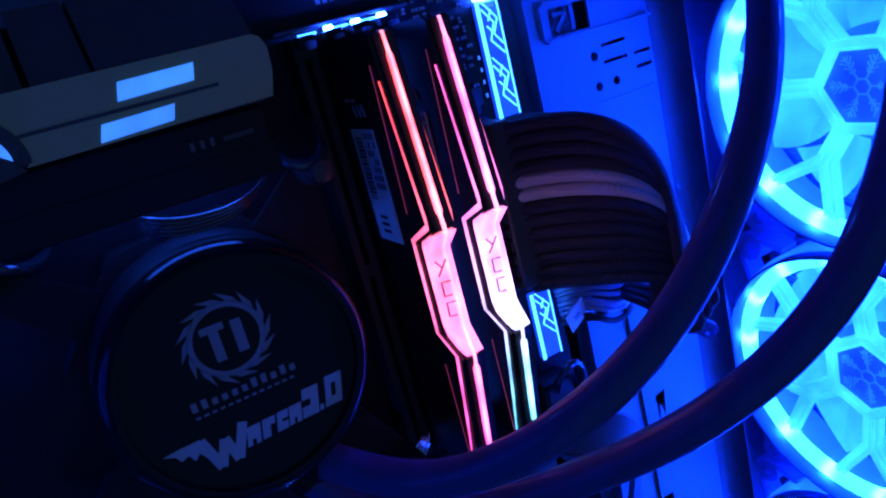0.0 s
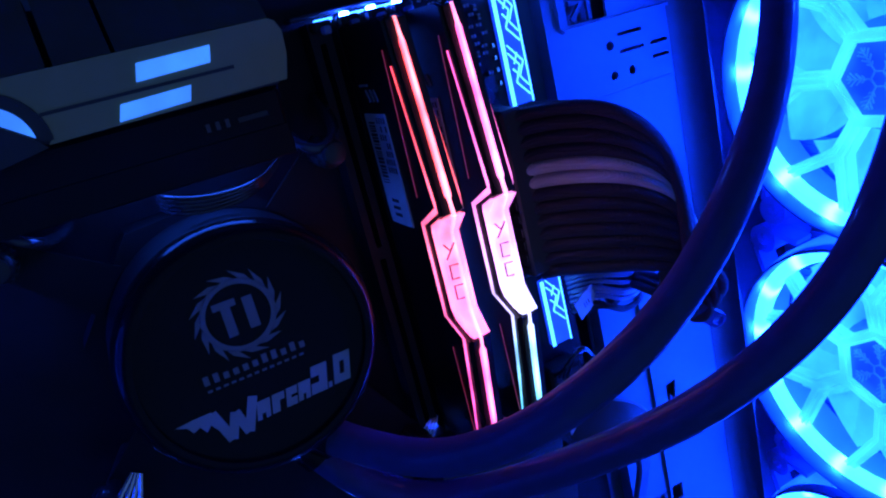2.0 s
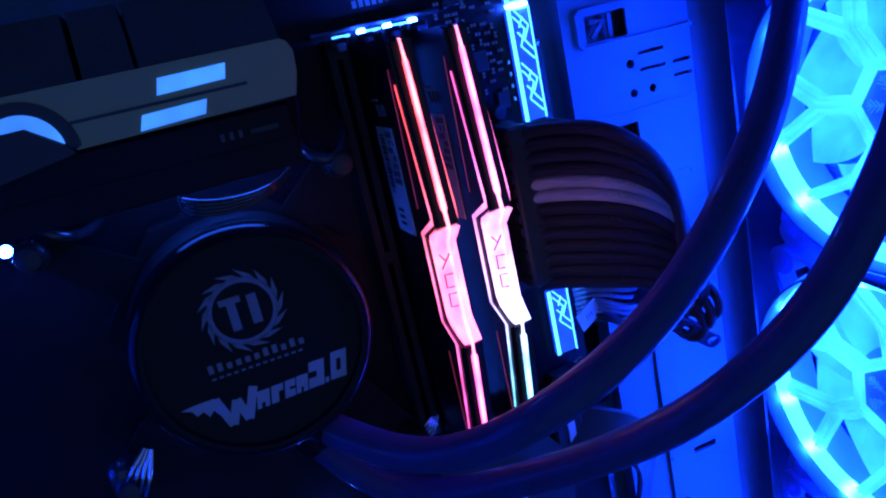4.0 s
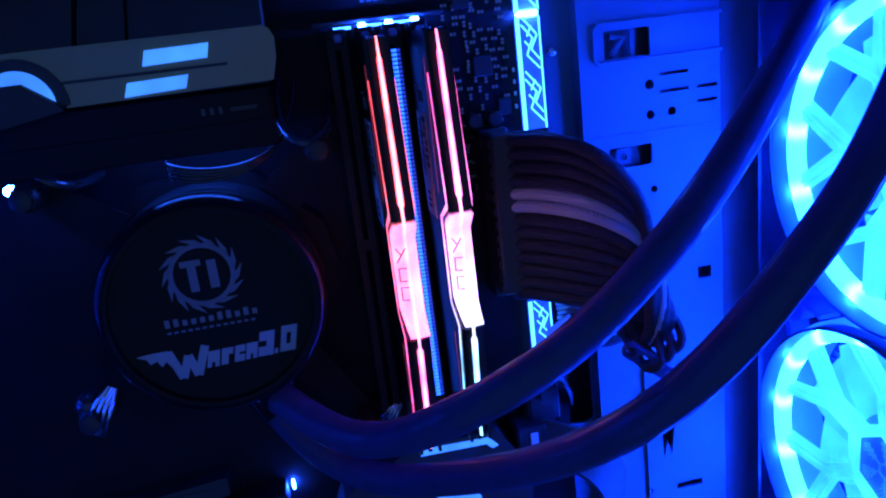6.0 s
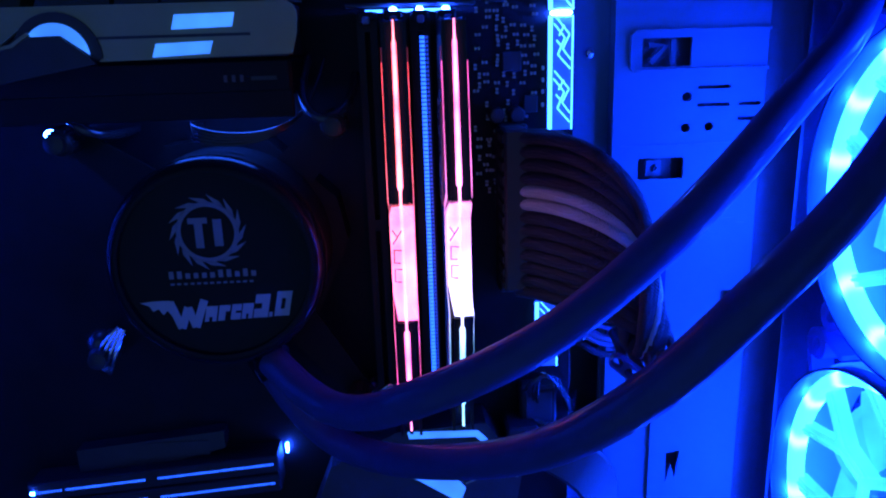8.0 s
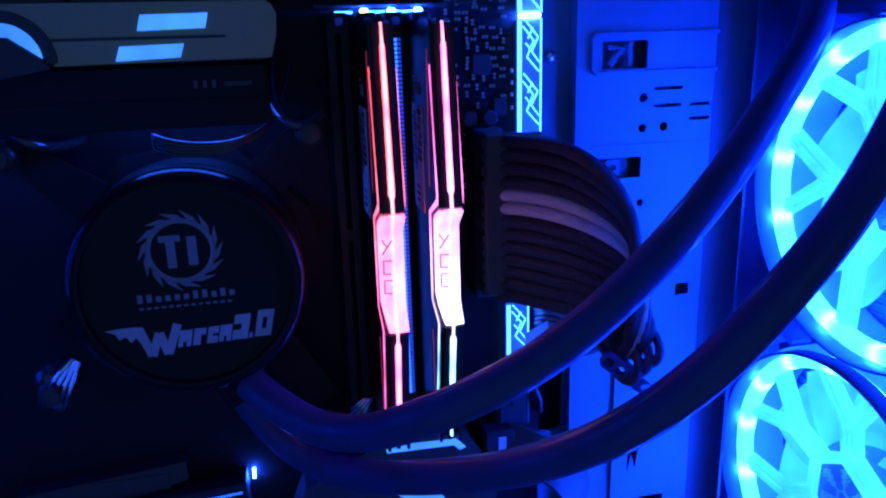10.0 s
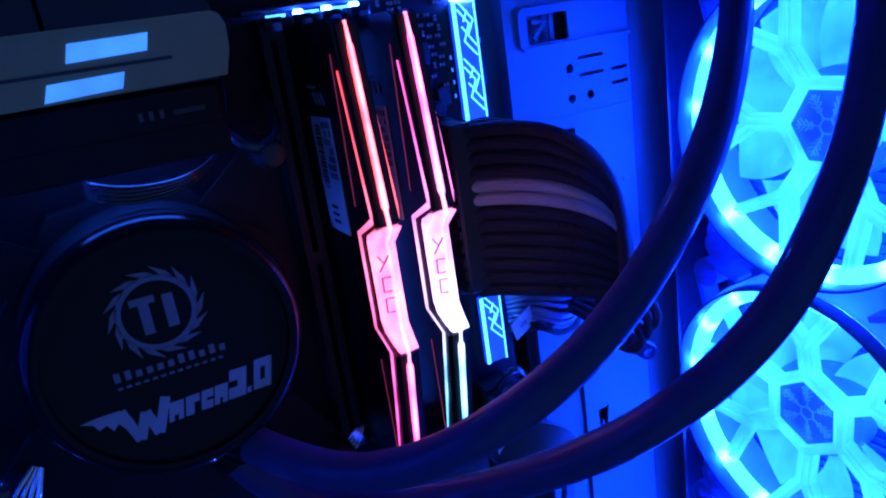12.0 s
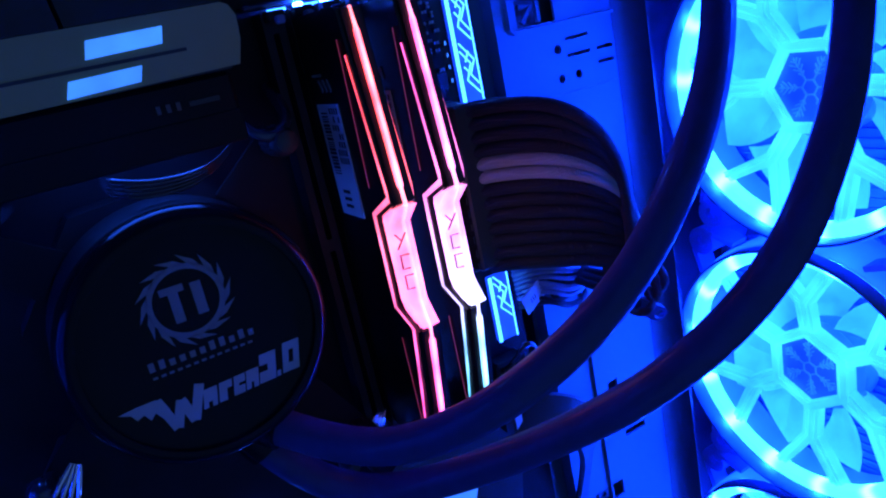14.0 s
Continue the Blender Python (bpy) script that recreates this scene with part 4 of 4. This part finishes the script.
def lathe_ring(r0, r1, x0, x1, sides=72):
    bm = bmesh.new()
    loops = [[bm.verts.new((x, r * math.cos(2 * math.pi * k / sides), r * math.sin(2 * math.pi * k / sides))) for k in range(sides)]
             for r, x in ((r0, x0 + 0.0012), (r0 + 0.0010, x0), (r1 - 0.0010, x0), (r1, x0 + 0.0012), (r1, x1), (r0, x1))]
    for i in range(6):
        a, b = loops[i], loops[(i + 1) % 6]
        for k in range(sides):
            bm.faces.new((a[k], a[(k + 1) % sides], b[(k + 1) % sides], b[k]))
    return bm


def y_spoke(arm):
    bm = bmesh.new()
    pts = [(0.0172, -0.0032), (0.0300, -0.0032), (0.0482, -0.0165), (0.0492, -0.0115), (0.0340, 0.0), (0.0492, 0.0115), (0.0482, 0.0165), (0.0300, 0.0032), (0.0172, 0.0032)]
    vs = add_prism(bm, [arm(*p) for p in pts], 0.0, 0.0050, "x")
    for v, (r, _) in zip(vs, pts + pts):  # the arms rise from the sunken hub to the rim
        v.co.x += 0.0072 - 0.0052 * (r - 0.0172) / 0.032
    return bm


def rim_ridge(run, arm):
    bm = bmesh.new()
    add_tube(bm, [Vector((0.0070 - 0.0052 * (r - 0.0172) / 0.032, *arm(r, s))) for r, s in run], 0.0007, 6)
    return bm


def fan_blade(a0):
    bm = bmesh.new()
    rows = []
    for i in range(7):
        r = 0.0200 + (0.0478 - 0.0200) * i / 6
        row = []
        for j in range(6):
            f = j / 5
            a = a0 + (f - 0.5) * 0.62 + 0.28 * (i / 6) ** 1.5
            row.append(bm.verts.new((0.0125 + 0.0100 * f + 0.001 * math.sin(f * 3), r * math.cos(a), r * math.sin(a))))
        rows.append(row)
    for a, b in zip(rows, rows[1:]):
        for j in range(5):
            bm.faces.new((a[j], a[j + 1], b[j + 1], b[j]))
    r = bmesh.ops.solidify(bm, geom=bm.faces[:], thickness=0.0009)
    return bm


fan(-0.0600, 0.0753, 0.0, "clear case fan with a glowing blue ring and snow crystal hub")
fan(-0.0534, -0.0401, 30.0, "clear case fan with a glowing blue ring and turned crystal hub")
fan(-0.0470, -0.1555, 12.0, "lower clear case fan with a glowing blue ring")

# rear fan stands out of view, added to light the left side
rear = fan(-0.0600, 0.0800, 15.0, "unseen clear rear fan added to light the left side", True)
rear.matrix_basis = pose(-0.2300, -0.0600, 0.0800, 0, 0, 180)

radiator = thing("radiator", "pale painted radiator standing behind the fans", "radiator")
part("core", box((0.1830, -0.1110, -0.235), (0.2030, 0.0045, 0.2050), 0.002), STEEL, radiator)
fin = part("fin", box((0.1818, -0.1080, -0.0004), (0.1829, 0.0010, 0.0005)), STEEL, radiator)
for k in range(110):
    f = fin if k == 0 else new("fin", fin.data)
    f.parent, f.location = radiator, (0, 0, -0.222 + k * 0.0038)

# ---- main power plug and its sleeved cables ----
plug = thing("power_plug", "black power plug in its socket at the board's edge", "plug")
part("socket", box((0.0345, -0.0150, 0.0390), (0.0445, BY - 0.0001, 0.0985), 0.0006), SLOT_PLASTIC, plug)
part("housing", box((0.0345, -0.0290, 0.0440), (0.0425, -0.0151, 0.0985), 0.0008), BLACK_PLASTIC, plug)
for k in range(12):
    part("rib", box((0.0338, -0.0280, 0.0446 + k * 0.0045), (0.03445, -0.0170, 0.0474 + k * 0.0045), 0.0002), BLACK_PLASTIC, plug)
part("catch", box((0.0441, -0.0260, 0.0640), (0.0462, -0.0090, 0.0720), 0.0006), BLACK_PLASTIC, plug)
rnd = random.Random(3)
for layer in range(2):
    for k in range(13):
        f = k / 12
        z = 0.0955 - 0.0520 * f
        pale = layer == 0 and k in (4, 5)
        y0 = -0.0262 if layer == 0 else -0.0195
        w = rnd.uniform(-0.0008, 0.0008)
        bulge = 0.006 * layer
        end = Vector((0.0865 + w, 0.0020, 0.0340 - 0.0260 * f))
        mid, far = 0.0610 + 0.0060 * f - 0.003 * layer, 0.0690 + 0.0072 * min(1.0, f * 1.3) - 0.003 * layer
        pts = [(0.0390, y0, z), (0.0450, y0 - 0.0040, z + 0.0004), (0.0530, y0 - 0.0180 + bulge + w, z + 0.0008), (mid, y0 - 0.0270 + bulge + w, z - 0.0010 - 0.0030 * (1 - f)),
               (far, y0 - 0.0290 + bulge + w, z - 0.0080 - 0.0050 * (1 - f)), (far + 0.0052 - 0.0010 * f, y0 - 0.0305 + bulge, max(0.0400, z - 0.0180 - 0.0080 * (1 - f))), (far + 0.0035 - 0.0040 * f - 0.0030 * layer, -0.0590 + bulge + w, 0.0330 + 0.0040 * (1 - f)),
               (0.0735 + 0.0020 * f, -0.0520 + bulge + w, 0.0275 + w), (0.0745 + 0.0030 * f, -0.0330 + bulge, 0.0290 - 0.0020 * f), (0.0800 + 0.0020 * f, -0.0150 + bulge * 0.5, 0.0300 - 0.0060 * f), end, (end.x - 0.0010, 0.0048, end.z - 0.0010)]
        c = thing("power_cable", "pale sleeved power cable in a bundle" if pale else "black sleeved power cable in a bundle", "cable", (0, 0, 0), "power cables")
        part("sleeve", tube(pts, 0.0021 if pale else 0.0022, 40, 12), SLEEVE_WHITE if pale else SLEEVE_BLACK, c, smooth=True)
comb = thing("cable_grommet", "black rubber grommet where the cables pass the panel", "grommet")
part("rubber_lip", plate(rounded(0.0785, 0.0060, 0.1010, 0.0460, 0.006), [rounded(0.0805, 0.0080, 0.0990, 0.0440, 0.005)], 0.0030, 0.0049), RUBBER, comb)

# flat pale leads and small plugs below the bundle
rnd = random.Random(21)
for k in range(10):
    z, w = 0.0370 - k * 0.0019, rnd.uniform(-0.0012, 0.0012)
    c = thing("flat_lead", "thin pale blue lead curling below the power cables" if k < 8 else "thin black sleeved lead curling below the power cables", "cable", (0, 0, 0), "flat leads")
    pts = [(0.0600, -0.0070, z - 0.004), (0.0575 + w, -0.0190, z + 0.0015), (0.0600 + w, -0.0275 - w, z + 0.0040), (0.0680, -0.0310 + 0.0006 * k, z + 0.0024 - 0.0007 * k + w), (0.0760, -0.0270, z - 0.0020 + w), (0.0850, -0.0160, z - 0.0040), (0.0900, -0.0060, z - 0.0060), (0.0900, 0.0045, z - 0.0080)]
    part("lead", tube(pts, rnd.uniform(0.0007, 0.0012), 36, 10), CABLE_BLUE if k < 8 else SLEEVE_BLACK, c, smooth=True)
tag = thing("cable_tag", "small white printed paper tag on a lead", "tag", (0.0548, -0.0245, 0.0262))
turn = Euler((0.2, -0.42, 0.15)).to_matrix().to_4x4()
part("paper", box((-0.0050, -0.0002, -0.0042), (0.0050, 0.0002, 0.0042), turn=turn), PAPER, tag)
bm = bmesh.new()
for k in range(3):
    add_box(bm, (-0.0014 + k * 0.0011, -0.0004, -0.0012), (-0.0011 + k * 0.0011, -0.00025, 0.0010), turn=None)
bmesh.ops.transform(bm, matrix=turn, verts=bm.verts[:])
part("printed_bars", bm, INK, tag)
sock = thing("side_socket", "black angled socket at the board's edge", "socket")
part("shell", box((0.0420, -0.0120, -0.0160), (0.0560, BY - 0.0001, 0.0000), 0.001), SLOT_PLASTIC, sock)
part("mouth", box((0.0440, -0.0126, -0.0140), (0.0540, -0.01205, -0.0020), 0.0002), INK, sock)
for k in range(4):
    c = thing("thin_wire", "thin glossy black wire looping out of a small socket", "wire", (0, 0, 0), "wires at the side socket")
    o = k * 0.0016
    pts = [(0.0440 + o, -0.0110, -0.0030 - o), (0.0420 + o, -0.0210, 0.0030 + o), (0.0450 + o * 0.6, -0.0270, 0.0110 + o * 0.5), (0.0520 + o * 0.4, -0.0240, 0.0110 - o), (0.0580 + o * 0.3, -0.0140, 0.0000 - o), (0.0630, -0.0060, -0.0120 - o), (0.0680, 0.0110, -0.0140 - o)]
    part("wire", tube(pts, 0.00075, 40, 8), WIRE, c, smooth=True)


def ribbon(points, across, thick, n=30):
    """A flat cable: points run along one edge, across leads to the other."""
    bm = bmesh.new()
    line, a = spline(points, n), Vector(across)
    rows = []
    for i, p in enumerate(line):
        along = (line[min(i + 1, n)] - line[max(i - 1, 0)]).normalized()
        up = along.cross(a).normalized() * thick
        edge = a.normalized() * thick * 0.5
        rows.append([bm.verts.new(q) for q in (p, p + up * 0.5 + edge, p + a + up * 0.5 - edge, p + a, p + a - up * 0.5 - edge, p - up * 0.5 + edge)])
    for p, q in zip(rows, rows[1:]):
        for k in range(6):
            bm.faces.new((p[k], p[(k + 1) % 6], q[(k + 1) % 6], q[k]))
    bm.faces.new(rows[0][::-1])
    bm.faces.new(rows[-1])
    return bm


c = thing("flat_cable", "broad dark flat cable bending down past the panel edge", "cable")
part("cable", ribbon([(0.0480, -0.0140, -0.0120), (0.0580, -0.0220, -0.0140), (0.0680, -0.0240, -0.0190), (0.0760, -0.0215, -0.0290), (0.0800, -0.0160, -0.0420), (0.0805, -0.0080, -0.0600), (0.0790, -0.0020, -0.0850)], (-0.0115, -0.0020, -0.0130), 0.0022), MATT_CABLE, c, smooth=True)
part("plug", box((0.0360, -0.0190, -0.0330), (0.0480, BY - 0.0001, -0.0130), 0.0010), SLOT_PLASTIC, c, "black plug on the board")
part("sticker", box((0.0412, -0.0194, -0.0235), (0.0442, -0.01905, -0.0150), 0.0001), PAPER, c, "small white sticker")
comb = thing("cable_comb", "clear plastic cable comb clipped round the foot of the cable bundle", "cable comb", (0.0700, -0.0612, 0.0262))
comb.rotation_euler = (radians(20), radians(38), radians(-12))
holes = [ring_points(-0.0075 + k * 0.0050, 0.0004, 0.0018, 16) for k in range(4)]
part("bar", plate(rounded(-0.0098, -0.0024, 0.0098, 0.0030, 0.0022, 6), holes, -0.0010, 0.0010), SMOKY, comb, "clear bar with round holes")
for k in range(3):
    c = thing("cable_loop", "black braided cable curling through the comb", "cable", (0, 0, 0), "cable loops")
    o = k * 0.0034
    pts = [(0.0780 - o * 0.7, -0.0400, 0.0420 - o * 0.5), (0.0800 - o * 0.7, -0.0520, 0.0400 - o * 0.5), (0.0812 - o, -0.0600, 0.0360 - o * 0.8), (0.0800 - o, -0.0640, 0.0315 - o * 0.8), (0.0770 - o, -0.0625, 0.0285 - o * 0.7), (0.0752 - o, -0.0575, 0.0285 - o * 0.6), (0.0745 - o * 0.8, -0.0470, 0.0320 - o * 0.4), (0.0755 - o * 0.6, -0.0300, 0.0300 - o * 0.3)]
    part("sleeve", tube(pts, 0.0015, 30, 10), SLEEVE_BLACK, c, smooth=True)

# ---- thin wires over the cooler ----
for k in range(5):
    c = thing("thin_wire", "thin glossy black wire in a flat bunch", "wire", (0, 0, 0), "wires over the cooler")
    o = 0.0012 + k * 0.0011
    pts = [(-0.0650, -0.0060, 0.1055 - o), (-0.0655, -0.0240, 0.1052 - o), (-0.0625, -0.0305, 0.1045 - o), (-0.0560, -0.0310, 0.1022 - o * 0.9), (-0.0450, -0.0300, 0.1010 - o * 0.7), (-0.0370, -0.0260, 0.1020 - o * 0.4), (-0.0300, -0.0200, 0.1050 - o * 0.2), (-0.0250, -0.0140, 0.1140), (-0.0230, -0.0060, 0.1220)]
    part("wire", tube(pts, 0.00045, 40, 8), WIRE, c, smooth=True)
c = thing("looped_cable", "glossy black cable looping round the bracket screw", "cable")
part("cable", tube([(-0.0280, -0.0060, 0.1230), (-0.0300, -0.0180, 0.1150), (-0.0280, -0.0280, 0.1060), (-0.0210, -0.0300, 0.1030), (-0.0150, -0.0260, 0.1070), (-0.0130, -0.0120, 0.1130), (-0.0130, -0.0050, 0.1160)], 0.0017, 40, 12), WIRE, c, smooth=True)

# ---- expansion slots with blue lights ----
def expansion_slot(z, label):
    t = thing("expansion_slot", label, "expansion slot", (-0.0510, 0, z), "expansion slots")
    t.rotation_euler = (0, radians(-4.2), 0)
    part("housing", box((-0.0920, -0.0150, -0.0036), (0.0010, BY + 0.003, 0.0036), 0.0004), SLOT_PLASTIC, t)
    for x0, x1 in ((-0.0900, -0.0800), (-0.0785, -0.0490), (-0.0440, -0.0010)):
        n = int((x1 - x0) / 0.0010)
        part("light_channel", box((x0, -0.0153, -0.00038), (x1, -0.01505, 0.00038)), SLOT_LIGHT, t, "thin blue glowing line")
        first = part("contact", box((-0.00022, -0.0156, -0.0005), (0.00022, -0.01535, 0.0005)), SLOT_PLASTIC, t)
        for j in range(n):
            c = first if j == 0 else new("contact", first.data)
            c.parent, c.location = t, (x0 + (x1 - x0) * (j + 0.5) / n, 0, 0)
    part("led", box((-0.0914, -0.0156, -0.0006), (-0.0896, -0.0151, 0.0006), 0.0002), LED, t, "bright blue light")
    return t


expansion_slot(-0.0245, "black expansion slot with a blue glowing line")
expansion_slot(-0.0325, "second black expansion slot with a blue glowing line")
led = thing("board_light", "small bright blue light on the board", "light", (-0.0480, BY, -0.0235))
part("lens", box((-0.0004, -0.0020, -0.0017), (0.0004, -0.0001, 0.0017), 0.0002), LED, led)
m2 = thing("drive_cover", "dark flat drive cover above the expansion slots", "cover")
part("plate", prism([(-0.1250, -0.0170), (-0.0700, -0.0120), (-0.0700, -0.0190), (-0.0880, -0.0235), (-0.1250, -0.0260)], -0.0105, BY - 0.0001), GUNMETAL, m2)
part("label", box((-0.1020, -0.0108, -0.0215), (-0.0760, -0.01052, -0.0155)), CHIP, m2)

clip = thing("slot_clip", "pale plastic clip below the expansion slots", "clip", (-0.0790, BY, -0.0520))
clip.rotation_euler = (0, radians(-6), 0)
part("body", box((-0.0060, -0.0100, -0.0030), (0.0060, -0.0001, 0.0030), 0.001), PAPER, clip)
part("tooth", box((-0.0020, -0.0120, -0.0020), (0.0020, -0.01005, 0.0020), 0.0005), PAPER, clip)

# ---- chipset cover with lit shapes ----
chip = thing("chipset_cover", "dark angular chipset cover with pale blue lit edges", "chipset cover")
part("body", prism([(-0.0300, -0.0250), (-0.0050, -0.0120), (0.0280, -0.0100), (0.0420, -0.0300), (0.0350, -0.0700), (-0.0200, -0.0800), (-0.0400, -0.0500)], -0.0190, BY - 0.0001), GUNMETAL, chip)
part("lit_shape", prism([(-0.0010, -0.0120), (0.0250, -0.0128), (0.0285, -0.0165), (0.0262, -0.0172), (0.0240, -0.0150), (-0.0005, -0.0145)], -0.0198, -0.01905), PANEL_LIGHT, chip, "pale blue glowing edge")
part("lit_shape", prism([(-0.0090, -0.0255), (0.0000, -0.0245), (0.0180, -0.0340), (0.0200, -0.0367), (0.0178, -0.0427), (0.0025, -0.0322), (-0.0070, -0.0275)], -0.0198, -0.01905), PANEL_LIGHT, chip, "pale blue glowing wedge")
part("rim", band([(0.0200, -0.0350), (0.0300, -0.0310), (0.0400, -0.0330)], 0.0006, -0.0194, -0.01905), SILVER, chip)
